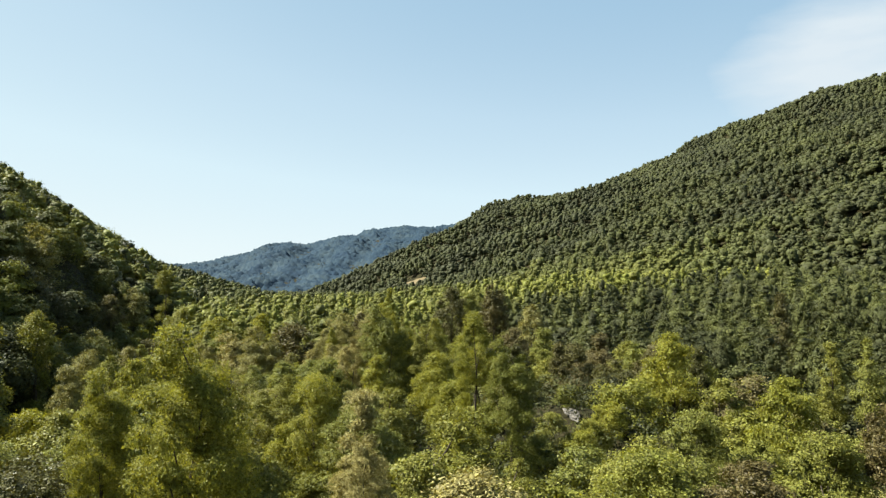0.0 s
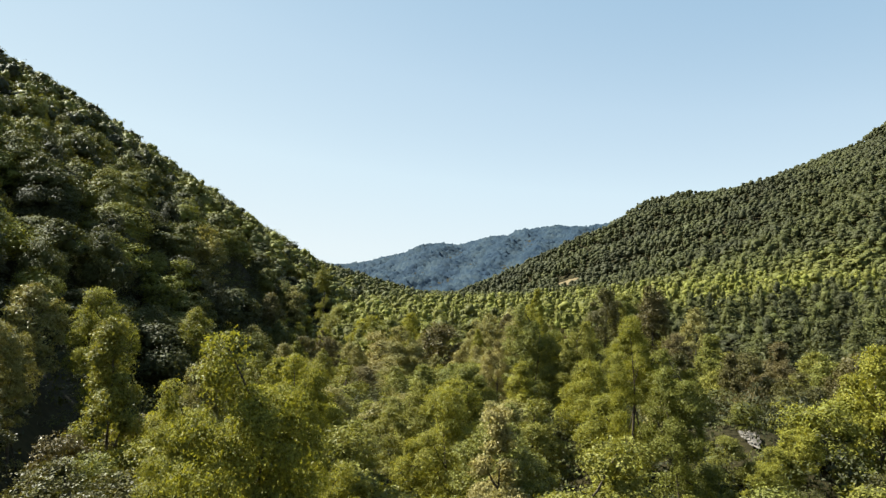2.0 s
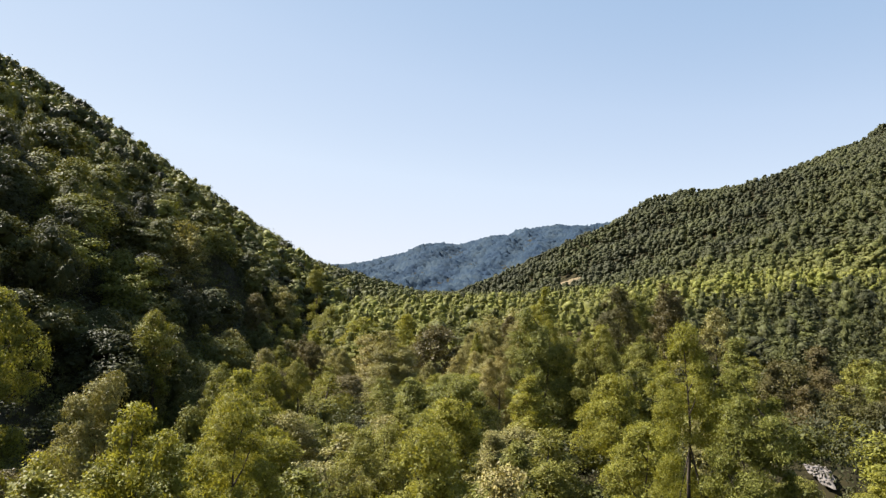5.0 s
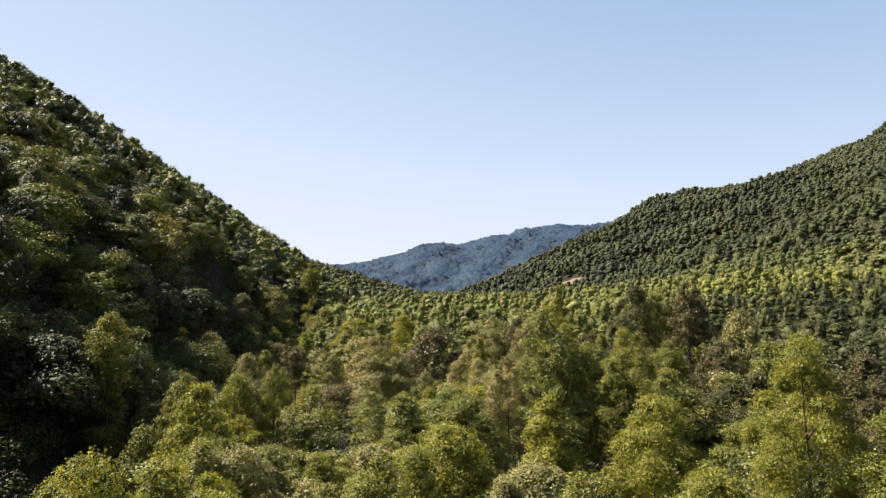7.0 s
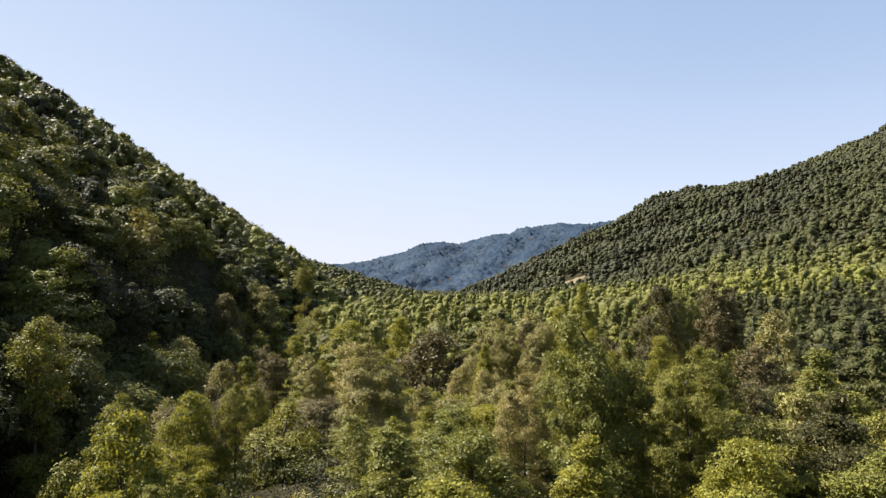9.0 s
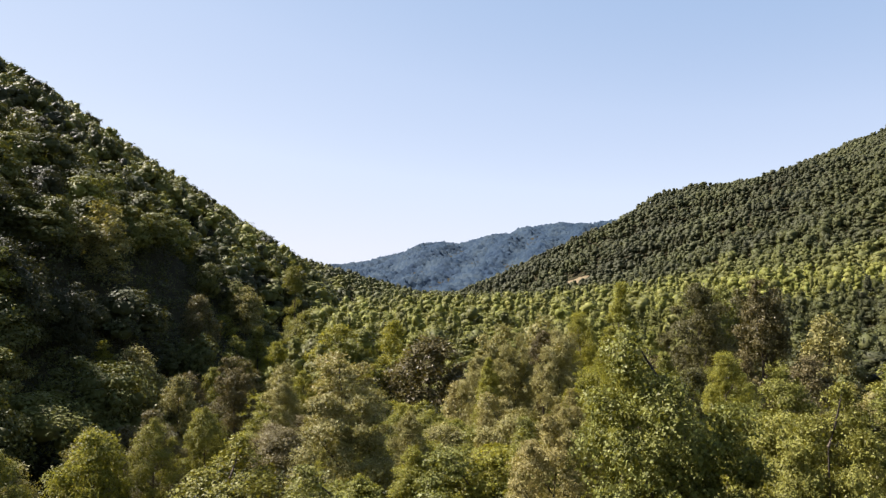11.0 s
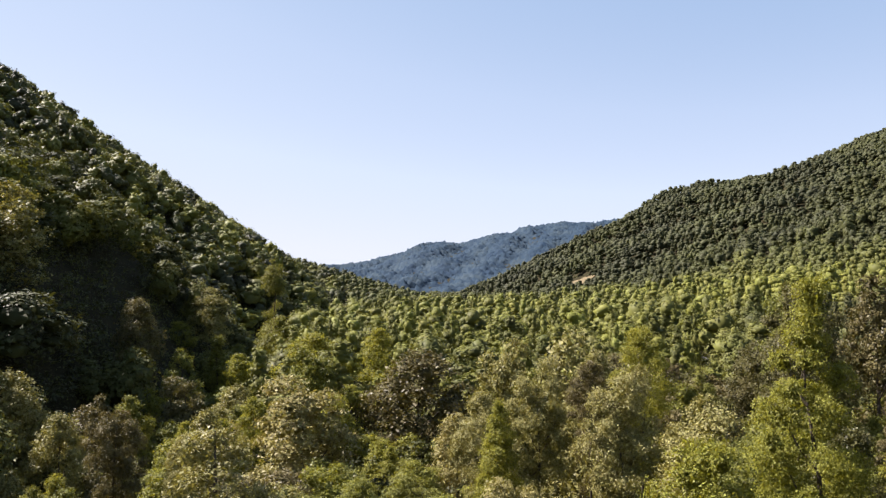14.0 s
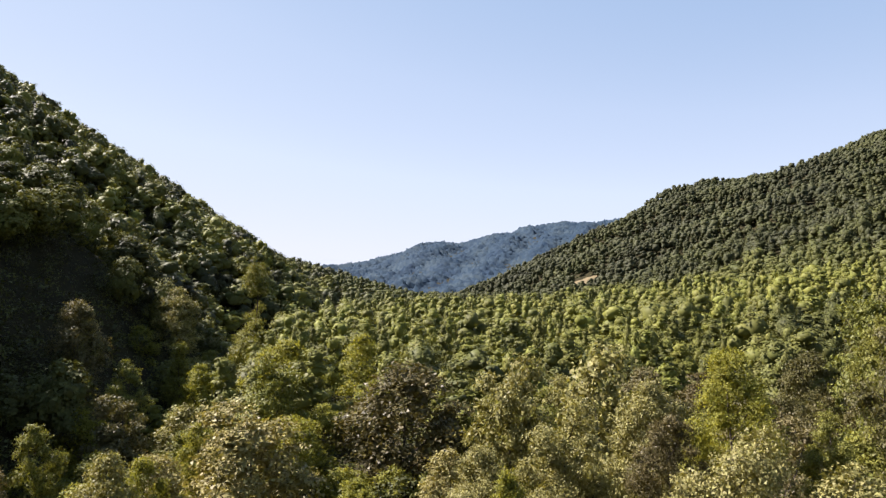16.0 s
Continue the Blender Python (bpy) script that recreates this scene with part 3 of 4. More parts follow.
grow("spread", "dark", 0, 58.3, 192.1, 44.0, 5.0, 3.6)
grow("spread", "green", 0, 55.9, 207.2, 42.7, 5.0, 5.7)
grow("round", "lime", 1, 28.8, 135.3, 37.8, 2.0, 0.5)
grow("round", "olive", 0, -39.1, 179.4, 24.5, 2.7, 4.1)
grow("round", "green", 1, -24.8, 159.5, 28.8, 2.2, 2.9)
grow("spread", "russet", 1, -25.3, 173.5, 33.1, 3.1, 2.9)
grow("round", "lime", 0, -24.8, 202.5, 25.0, 3.2, 0.2)
grow("spread", "olive", 1, 10.2, 149.4, 31.9, 3.1, 2.4)
grow("round", "lime", 0, -4.2, 215.5, 18.9, 3.9, 1.8)
grow("round", "lime", 0, -25.2, 220.1, 24.9, 2.9, 2.9)
grow("round", "lime", 0, -35.5, 218.0, 21.5, 2.4, 1.7)
grow("spread", "dark", 0, 47.6, 206.1, 30.6, 3.5, 5.5)
grow("spread", "dark", 0, 66.4, 224.8, 41.8, 5.0, 4.9)
grow("round", "olive", 1, -18.1, 172.0, 29.8, 2.2, 5.7)
grow("tall", "green", 1, 8.2, 70.3, 34.5, 2.6, 1.9)
grow("spread", "lime", 1, 29.5, 57.4, 29.8, 3.9, 3.5)
grow("round", "olive", 1, 4.8, 42.5, 35.2, 2.3, 3.9)
grow("round", "lime", 0, 46.7, 57.6, 36.3, 3.3, 0.5)
grow("tall", "green", 0, 69.5, 77.0, 37.6, 2.1, 1.0)
grow("tall", "green", 0, 65.9, 67.5, 38.9, 2.1, 2.7)
grow("tall", "dark", 0, 97.9, 121.7, 42.8, 3.7, 3.1)
grow("spread", "olive", 1, -17.8, 65.8, 39.6, 2.4, 0.6)
grow("round", "lime", 2, -4.4, 33.9, 41.4, 2.0, 2.6)
grow("spread", "lime", 2, -3.2, 39.0, 37.4, 2.1, 0.3)
grow("round", "green", 0, 51.6, 199.9, 39.6, 2.8, 0.8)
grow("spread", "dark", 0, 57.0, 215.2, 29.1, 3.9, 4.6)
grow("spread", "lime", 2, -8.4, 35.9, 41.7, 2.2, 4.2)
grow("round", "olive", 0, -58.5, 254.8, 39.3, 3.4, 5.4)
grow("spread", "green", 0, -63.5, 388.3, 52.3, 5.5, 4.8)
grow("round", "lime", 0, -66.7, 296.5, 32.7, 4.4, 4.6)
grow("round", "russet", 0, -59.1, 253.7, 40.1, 5.2, 3.7)
grow("round", "green", 0, -10.9, 8.2, 37.9, 3.7, 0.7)
grow("spread", "green", 0, -5.3, 6.0, 35.2, 4.1, 4.5)
grow("spread", "lime", 0, 5.3, 3.2, 34.8, 5.5, 0.9)
grow("round", "lime", 0, 13.4, 4.6, 37.9, 5.8, 4.4)
grow("round", "green", 0, 24.2, 3.2, 35.6, 5.4, 6.1)
grow("round", "lime", 0, -12.1, 16.4, 35.5, 4.0, 5.4)
grow("round", "green", 0, -2.8, 15.8, 36.0, 3.7, 5.7)
grow("tall", "green", 0, 7.8, 16.5, 38.1, 4.3, 2.1)
grow("round", "lime", 0, 16.8, 16.4, 35.0, 5.7, 3.3)
grow("spread", "green", 0, 26.6, 12.0, 36.7, 5.2, 3.2)
grow("spread", "green", 0, 36.5, 14.8, 36.0, 5.5, 3.9)
grow("round", "dark", 0, -20.9, 23.5, 37.8, 5.2, 6.2)
grow("spread", "dark", 0, -14.0, 21.6, 40.1, 5.6, 0.6)
grow("spread", "green", 2, 3.0, 20.7, 38.1, 4.5, 2.4)
grow("spread", "olive", 2, 9.8, 20.8, 37.1, 3.8, 3.1)
grow("spread", "lime", 1, 22.6, 24.1, 35.0, 3.8, 3.6)
grow("round", "green", 0, 33.3, 20.2, 34.8, 5.7, 1.4)
grow("spread", "dark", 1, -18.8, 31.7, 37.2, 4.0, 3.2)
grow("round", "lime", 2, 10.9, 27.9, 36.3, 4.8, 5.8)
grow("tall", "green", 1, 19.3, 28.3, 35.6, 4.4, 1.6)
grow("round", "green", 1, 26.8, 30.5, 33.4, 4.3, 0.5)
grow("spread", "green", 1, 35.0, 30.2, 31.9, 5.8, 3.2)
grow("spread", "green", 0, 45.1, 25.8, 34.1, 3.7, 3.8)
grow("round", "green", 0, -32.0, 38.7, 38.6, 4.5, 5.9)
grow("spread", "dark", 1, -23.9, 39.0, 34.7, 4.2, 5.1)
grow("spread", "dark", 2, -13.4, 38.1, 37.6, 5.2, 3.2)
grow("round", "olive", 1, 10.1, 36.8, 35.3, 5.6, 4.6)
grow("round", "lime", 1, 21.7, 38.7, 35.4, 4.5, 1.5)
grow("round", "dark", 1, 27.6, 37.0, 34.7, 4.2, 5.8)
grow("spread", "dark", 1, 39.3, 37.2, 33.8, 3.4, 6.2)
grow("round", "dark", 0, 49.7, 36.8, 33.1, 4.9, 2.0)
grow("spread", "dark", 0, -29.7, 42.7, 38.5, 3.9, 5.1)
grow("round", "green", 2, -15.5, 42.1, 37.0, 4.4, 1.3)
grow("spread", "green", 1, 9.7, 44.3, 37.2, 5.2, 0.7)
grow("spread", "lime", 1, 17.7, 44.0, 33.0, 5.7, 4.1)
grow("round", "green", 1, 24.8, 44.2, 34.8, 5.6, 6.3)
grow("round", "green", 1, 37.7, 42.4, 34.9, 4.2, 3.6)
grow("spread", "olive", 1, 45.3, 42.7, 31.7, 5.4, 4.5)
grow("spread", "green", 1, 50.7, 43.2, 34.2, 3.9, 2.0)
grow("round", "green", 0, 58.8, 47.0, 28.7, 3.8, 5.9)
grow("round", "green", 0, -39.1, 54.6, 41.4, 4.9, 0.7)
grow("spread", "green", 1, -33.5, 54.2, 37.1, 4.6, 1.5)
grow("spread", "dark", 1, -22.9, 53.7, 35.7, 4.4, 4.9)
grow("round", "green", 1, -14.5, 52.7, 35.2, 4.2, 5.9)
grow("round", "green", 1, -4.6, 49.4, 36.7, 4.9, 5.5)
grow("tall", "olive", 1, 5.8, 54.0, 37.1, 3.1, 4.6)
grow("tall", "lime", 1, 12.9, 51.2, 35.2, 3.9, 1.4)
grow("spread", "green", 1, 24.6, 51.1, 32.1, 5.5, 2.2)
grow("round", "green", 1, 33.0, 51.4, 35.0, 3.7, 3.6)
grow("round", "green", 1, 38.6, 51.1, 32.3, 4.3, 3.9)
grow("tall", "green", 1, 45.4, 50.5, 30.9, 4.2, 3.4)
grow("spread", "russet", 0, 55.3, 49.2, 30.8, 5.2, 4.7)
grow("spread", "russet", 0, 66.1, 51.6, 31.9, 5.0, 1.4)
grow("tall", "dark", 0, -46.6, 59.0, 41.3, 2.9, 2.0)
grow("spread", "dark", 1, -33.5, 56.5, 39.1, 4.9, 0.1)
grow("round", "green", 1, -16.6, 58.1, 35.8, 5.6, 0.2)
grow("round", "lime", 2, 2.3, 62.4, 37.1, 4.1, 4.5)
grow("round", "green", 2, 5.9, 59.7, 35.1, 5.0, 3.0)
grow("tall", "dark", 0, 53.8, 61.4, 31.2, 3.9, 1.2)
grow("spread", "dark", 0, 60.4, 59.2, 32.8, 3.6, 0.5)
grow("spread", "green", 0, 67.5, 58.7, 33.6, 5.7, 3.3)
grow("round", "green", 1, -13.6, 69.7, 34.3, 5.6, 6.2)
grow("spread", "green", 1, -6.9, 67.3, 33.8, 5.0, 5.7)
grow("tall", "lime", 1, 2.6, 66.3, 33.6, 3.5, 4.6)
grow("spread", "dark", 1, 33.8, 70.1, 27.3, 4.3, 5.1)
grow("spread", "dark", 1, 40.5, 65.3, 29.3, 4.1, 2.0)
grow("round", "green", 0, 49.2, 65.3, 31.5, 5.5, 0.7)
grow("round", "green", 0, 56.2, 64.3, 31.1, 4.6, 2.6)
grow("round", "olive", 0, -47.0, 77.6, 41.1, 4.2, 6.2)
grow("round", "lime", 1, -23.9, 73.2, 33.2, 4.5, 2.2)
grow("spread", "green", 1, -19.3, 75.4, 32.2, 3.8, 5.8)
grow("spread", "lime", 1, -10.9, 77.9, 35.2, 4.3, 4.2)
grow("spread", "green", 2, -1.0, 75.4, 35.9, 4.3, 5.0)
grow("round", "lime", 1, 18.9, 78.0, 34.0, 3.6, 1.7)
grow("round", "green", 1, 26.8, 72.3, 28.1, 3.8, 2.2)
grow("spread", "green", 0, 43.7, 75.9, 26.7, 4.4, 1.1)
grow("round", "green", 0, 51.1, 73.7, 33.8, 4.0, 3.1)
grow("round", "olive", 0, 61.5, 72.2, 29.9, 4.6, 0.7)
grow("spread", "russet", 1, -30.5, 80.0, 31.6, 4.1, 5.6)
grow("round", "green", 1, -21.0, 82.7, 32.0, 4.6, 1.6)
grow("spread", "green", 1, -13.3, 84.1, 33.6, 5.0, 1.6)
grow("spread", "olive", 1, -7.3, 80.7, 32.5, 4.9, 0.3)
grow("tall", "olive", 1, 7.3, 81.3, 32.7, 3.0, 5.3)
grow("spread", "green", 1, 11.4, 79.8, 32.9, 4.3, 1.4)
grow("spread", "green", 1, 20.6, 82.9, 32.8, 4.0, 1.5)
grow("spread", "russet", 0, 59.6, 82.2, 33.1, 5.8, 4.8)
grow("spread", "green", 0, 63.1, 81.6, 32.6, 4.6, 3.1)
grow("spread", "green", 1, -15.8, 93.1, 32.1, 3.5, 1.8)
grow("spread", "olive", 1, -12.0, 88.2, 33.2, 4.4, 5.3)
grow("spread", "lime", 1, -0.7, 90.5, 32.3, 4.2, 0.1)
grow("round", "olive", 1, 10.4, 90.6, 31.1, 5.0, 5.3)
grow("spread", "olive", 1, 27.2, 90.7, 32.2, 5.7, 4.5)
grow("tall", "dark", 0, 59.3, 91.5, 35.6, 3.0, 4.6)
grow("spread", "green", 0, 72.2, 87.1, 30.7, 5.6, 1.4)
grow("tall", "green", 1, -11.3, 97.3, 30.7, 4.2, 3.1)
grow("tall", "olive", 1, -2.8, 97.2, 30.7, 4.6, 3.8)
grow("round", "lime", 1, 3.9, 95.4, 32.8, 5.2, 0.4)
grow("round", "green", 1, 31.0, 98.4, 33.7, 4.7, 5.9)
grow("spread", "green", 0, 56.7, 95.7, 34.0, 5.3, 3.8)
grow("round", "green", 0, 64.4, 99.4, 33.9, 4.3, 0.7)
grow("spread", "green", 1, -17.4, 108.6, 28.7, 3.5, 3.2)
grow("tall", "green", 1, -0.6, 107.9, 33.2, 4.2, 5.9)
grow("round", "green", 1, 5.5, 103.6, 34.0, 4.2, 5.8)
grow("spread", "green", 1, 28.3, 105.7, 34.6, 5.3, 3.7)
grow("round", "dark", 1, 32.1, 105.8, 34.6, 4.7, 1.4)
grow("round", "dark", 0, 58.6, 102.7, 31.4, 4.2, 4.0)
grow("round", "dark", 0, 67.7, 106.7, 33.1, 5.2, 2.5)
grow("round", "green", 0, -11.4, 110.5, 27.0, 4.2, 3.4)
grow("round", "green", 0, -5.6, 110.9, 26.9, 4.6, 5.1)
grow("round", "green", 1, 3.6, 112.6, 32.8, 4.8, 4.6)
grow("round", "green", 1, 23.0, 113.7, 36.7, 4.0, 3.0)
grow("spread", "green", 1, 29.0, 114.5, 32.4, 3.7, 5.9)
grow("spread", "dark", 0, 47.9, 111.1, 29.9, 3.8, 4.8)
grow("round", "dark", 0, 59.1, 112.3, 29.7, 3.5, 1.7)
grow("spread", "dark", 0, 64.5, 115.9, 32.3, 3.7, 5.7)
grow("tall", "olive", 0, -9.3, 118.3, 24.9, 3.6, 0.3)
grow("tall", "lime", 1, -1.1, 120.7, 31.4, 3.8, 0.4)
grow("spread", "dark", 1, 27.7, 120.4, 32.0, 5.5, 4.5)
grow("tall", "dark", 1, 35.0, 122.0, 30.5, 3.0, 2.8)
grow("tall", "dark", 0, 40.7, 120.8, 33.6, 3.7, 4.5)
grow("spread", "dark", 0, 52.3, 120.4, 29.8, 3.4, 0.2)
grow("spread", "dark", 0, 58.2, 117.7, 30.7, 4.8, 0.3)
grow("round", "dark", 0, 70.1, 120.6, 33.8, 4.8, 3.1)
grow("tall", "olive", 1, -30.6, 130.4, 27.7, 2.9, 1.6)
grow("spread", "green", 1, -3.9, 127.0, 30.5, 5.0, 3.5)
grow("spread", "green", 1, 6.8, 131.7, 30.3, 5.7, 3.0)
grow("spread", "green", 1, 12.0, 128.4, 33.6, 3.6, 3.1)
grow("round", "green", 1, 31.5, 126.8, 32.1, 5.7, 5.9)
grow("tall", "green", 1, 41.5, 128.8, 32.4, 3.6, 0.9)
grow("round", "green", 0, 50.9, 130.5, 29.8, 4.5, 4.5)
grow("round", "dark", 0, 54.5, 126.8, 33.1, 5.0, 4.0)
grow("spread", "green", 0, 68.0, 125.5, 33.2, 4.1, 4.0)
grow("round", "olive", 1, -34.8, 136.9, 28.3, 4.4, 1.5)
grow("spread", "olive", 1, -28.9, 138.3, 25.9, 4.6, 5.1)
grow("tall", "lime", 1, 1.7, 135.6, 29.7, 3.1, 5.8)
grow("round", "lime", 1, 8.6, 133.8, 30.0, 5.8, 5.3)
grow("tall", "green", 1, 35.4, 137.8, 32.0, 3.9, 3.8)
grow("spread", "dark", 1, 43.2, 133.1, 30.8, 4.2, 6.0)
grow("tall", "green", 0, 53.0, 139.0, 30.7, 3.8, 5.4)
grow("round", "dark", 0, 58.5, 135.9, 31.8, 4.0, 3.0)
grow("round", "green", 0, 71.2, 136.1, 32.3, 4.7, 3.9)
grow("round", "russet", 1, -32.0, 145.9, 27.3, 3.5, 6.3)
grow("spread", "olive", 1, 10.1, 142.5, 31.5, 4.1, 0.2)
grow("round", "lime", 1, 19.5, 144.6, 35.3, 4.1, 5.7)
grow("spread", "green", 1, 29.4, 144.2, 32.0, 3.8, 2.2)
grow("round", "green", 1, 37.6, 143.2, 35.4, 4.1, 4.7)
grow("tall", "dark", 0, 50.7, 144.4, 29.7, 3.5, 3.2)
grow("round", "green", 0, 56.9, 145.2, 29.6, 4.3, 0.9)
grow("round", "russet", 0, 68.9, 142.8, 29.7, 3.8, 0.6)
grow("spread", "olive", 0, -36.3, 153.6, 27.7, 3.5, 5.1)
grow("round", "russet", 1, -26.7, 151.7, 28.0, 3.5, 6.1)
grow("tall", "lime", 1, -8.3, 150.4, 27.3, 3.9, 5.4)
grow("round", "lime", 1, 0.4, 153.1, 27.4, 4.7, 4.3)
grow("round", "green", 2, 23.3, 148.7, 34.6, 4.1, 1.8)
grow("round", "dark", 1, 32.4, 154.0, 33.9, 3.5, 4.9)
grow("round", "dark", 0, 45.3, 152.0, 29.3, 4.7, 6.3)
grow("tall", "green", 0, 54.5, 149.4, 28.9, 3.0, 5.0)
grow("tall", "russet", 0, 72.4, 151.7, 32.7, 4.6, 5.2)
grow("round", "olive", 0, -37.7, 160.4, 25.5, 4.1, 1.1)
grow("tall", "russet", 1, -31.2, 159.0, 28.4, 3.6, 4.2)
grow("round", "russet", 1, -14.8, 157.6, 26.3, 5.6, 5.0)
grow("spread", "lime", 1, -2.9, 159.6, 26.0, 4.9, 5.5)
grow("round", "olive", 1, 4.3, 159.6, 26.5, 5.6, 5.4)
grow("spread", "green", 1, 10.5, 156.6, 26.9, 5.6, 3.3)
grow("spread", "olive", 1, 24.8, 160.4, 34.7, 5.1, 0.7)
grow("tall", "green", 1, 31.3, 159.5, 35.2, 2.7, 1.0)
grow("spread", "green", 1, 37.7, 156.9, 31.9, 5.4, 6.2)
grow("round", "dark", 0, 48.7, 156.0, 28.8, 4.3, 2.3)
grow("tall", "green", 0, 54.0, 158.1, 27.5, 3.6, 0.9)
grow("tall", "russet", 0, -38.5, 168.6, 24.5, 4.1, 3.8)
grow("spread", "green", 1, -27.4, 167.9, 26.4, 3.8, 5.7)
grow("round", "russet", 1, -18.1, 166.7, 25.0, 4.2, 0.3)
grow("round", "lime", 1, -6.7, 166.1, 25.1, 4.9, 0.2)
grow("round", "green", 1, -2.7, 167.8, 24.9, 5.2, 1.1)
grow("round", "lime", 1, 5.6, 166.9, 25.5, 5.0, 3.5)
grow("round", "green", 1, 37.9, 168.5, 30.5, 4.0, 2.5)
grow("tall", "dark", 1, 45.8, 169.5, 33.6, 2.7, 0.4)
grow("tall", "lime", 1, -30.1, 172.1, 26.1, 2.7, 2.9)
grow("round", "olive", 1, -20.3, 177.4, 23.6, 5.5, 4.6)
grow("round", "green", 1, -11.6, 175.2, 23.9, 4.7, 1.1)
grow("round", "lime", 1, -2.8, 177.2, 24.1, 3.5, 2.9)
grow("spread", "russet", 1, 29.3, 174.9, 33.5, 5.0, 0.4)
grow("spread", "green", 1, 37.6, 173.9, 31.3, 5.7, 5.5)
grow("round", "green", 1, 47.3, 175.5, 30.5, 4.5, 3.2)
grow("round", "russet", 0, 57.1, 176.5, 25.9, 5.5, 3.7)
grow("round", "olive", 0, 66.6, 175.8, 27.7, 3.6, 4.1)
grow("spread", "lime", 1, -23.5, 182.5, 25.6, 5.2, 4.6)
grow("round", "russet", 1, -17.9, 184.0, 22.7, 5.2, 1.2)
grow("spread", "green", 1, -9.7, 179.7, 23.2, 4.5, 4.7)
grow("spread", "green", 1, 2.8, 179.9, 23.7, 3.6, 3.3)
grow("round", "lime", 0, 11.1, 185.1, 23.6, 3.9, 2.0)
grow("round", "lime", 1, 25.9, 182.4, 30.0, 4.5, 4.0)
grow("tall", "dark", 0, 36.8, 185.3, 30.5, 4.0, 2.1)
grow("tall", "dark", 0, 55.7, 178.9, 25.6, 3.6, 1.8)
grow("spread", "green", 0, 72.7, 181.5, 28.3, 5.5, 3.6)
grow("round", "russet", 0, -33.3, 190.7, 23.7, 4.1, 1.7)
grow("round", "russet", 0, -12.7, 186.6, 22.3, 5.2, 6.2)
grow("spread", "lime", 0, -7.4, 189.1, 22.0, 5.0, 3.5)
grow("round", "lime", 0, 2.2, 190.8, 22.2, 3.5, 2.7)
grow("tall", "green", 0, 11.6, 188.1, 22.9, 4.0, 2.2)
grow("spread", "green", 0, 32.8, 191.8, 30.8, 5.4, 0.3)
grow("round", "green", 0, 42.1, 187.3, 27.3, 5.3, 2.2)
grow("round", "green", 0, 45.4, 191.3, 30.7, 4.6, 5.0)
grow("spread", "green", 0, -35.6, 195.3, 21.2, 5.1, 1.3)
grow("tall", "olive", 0, -26.8, 196.0, 24.2, 2.9, 2.8)
grow("spread", "olive", 0, -16.0, 195.1, 21.1, 5.3, 3.9)
grow("spread", "green", 0, -8.8, 196.8, 20.9, 5.4, 2.8)
grow("spread", "green", 0, 2.4, 198.4, 20.5, 3.8, 3.1)
grow("spread", "russet", 0, 28.9, 194.7, 28.1, 5.2, 2.6)
grow("round", "russet", 0, 34.5, 196.6, 29.1, 4.7, 4.0)
grow("round", "russet", 0, 40.8, 198.2, 29.8, 4.4, 3.8)
grow("round", "green", 0, 63.5, 198.2, 29.7, 5.1, 3.1)
grow("spread", "lime", 0, -30.1, 204.7, 23.0, 5.1, 5.4)
grow("tall", "lime", 0, -2.0, 207.9, 20.0, 2.8, 2.3)
grow("round", "green", 0, 15.6, 207.0, 28.3, 3.7, 4.7)
grow("round", "olive", 0, 21.6, 202.5, 26.9, 4.9, 2.1)
grow("spread", "green", 0, 33.6, 203.2, 29.3, 4.1, 0.7)
grow("round", "dark", 0, 37.3, 205.4, 28.3, 4.9, 2.9)
grow("round", "olive", 0, -28.0, 212.5, 22.8, 5.7, 0.8)
grow("spread", "olive", 0, -17.2, 214.4, 25.5, 4.5, 5.9)
grow("spread", "olive", 0, 10.2, 213.2, 19.3, 4.7, 5.8)
grow("tall", "lime", 0, 20.0, 210.0, 25.7, 4.1, 0.8)
grow("tall", "green", 0, 29.3, 212.7, 27.2, 3.8, 5.2)
grow("spread", "dark", 0, 33.7, 210.2, 28.9, 4.4, 0.5)
grow("round", "green", 0, 41.1, 215.8, 26.9, 3.5, 2.5)
grow("tall", "green", 0, 63.6, 212.3, 28.2, 4.3, 1.6)
grow("round", "green", 0, -39.4, 221.7, 20.7, 4.7, 0.5)
grow("spread", "lime", 0, -13.8, 222.7, 24.6, 4.4, 0.7)
grow("round", "lime", 0, -7.4, 220.5, 18.3, 3.4, 6.0)
grow("round", "olive", 0, 7.1, 223.3, 17.9, 3.9, 0.6)
grow("spread", "green", 0, 9.9, 219.1, 18.4, 5.2, 6.0)
grow("spread", "green", 0, 19.9, 223.4, 28.3, 4.7, 1.5)
grow("spread", "green", 0, 32.5, 218.9, 29.0, 5.1, 3.9)
grow("round", "dark", 0, 38.7, 221.5, 27.2, 4.8, 0.3)
grow("spread", "russet", 0, 45.2, 218.3, 28.5, 4.0, 4.8)
grow("tall", "green", 0, -34.3, 229.9, 18.9, 3.5, 0.2)
grow("tall", "green", 0, -29.4, 225.9, 22.5, 4.3, 4.7)
grow("round", "lime", 0, -15.4, 229.2, 23.9, 5.8, 0.7)
grow("round", "lime", 0, -6.7, 225.2, 17.6, 5.5, 4.0)
grow("round", "lime", 0, -0.1, 224.9, 17.7, 5.0, 2.6)
grow("round", "lime", 0, 6.4, 225.2, 17.6, 4.3, 6.2)
grow("tall", "lime", 0, 15.4, 226.5, 27.5, 3.8, 0.9)
grow("spread", "olive", 0, 23.5, 229.0, 29.6, 4.1, 1.1)
grow("round", "russet", 0, 35.5, 229.2, 30.6, 5.5, 4.9)
grow("spread", "dark", 0, 46.8, 226.6, 28.7, 4.4, 5.6)
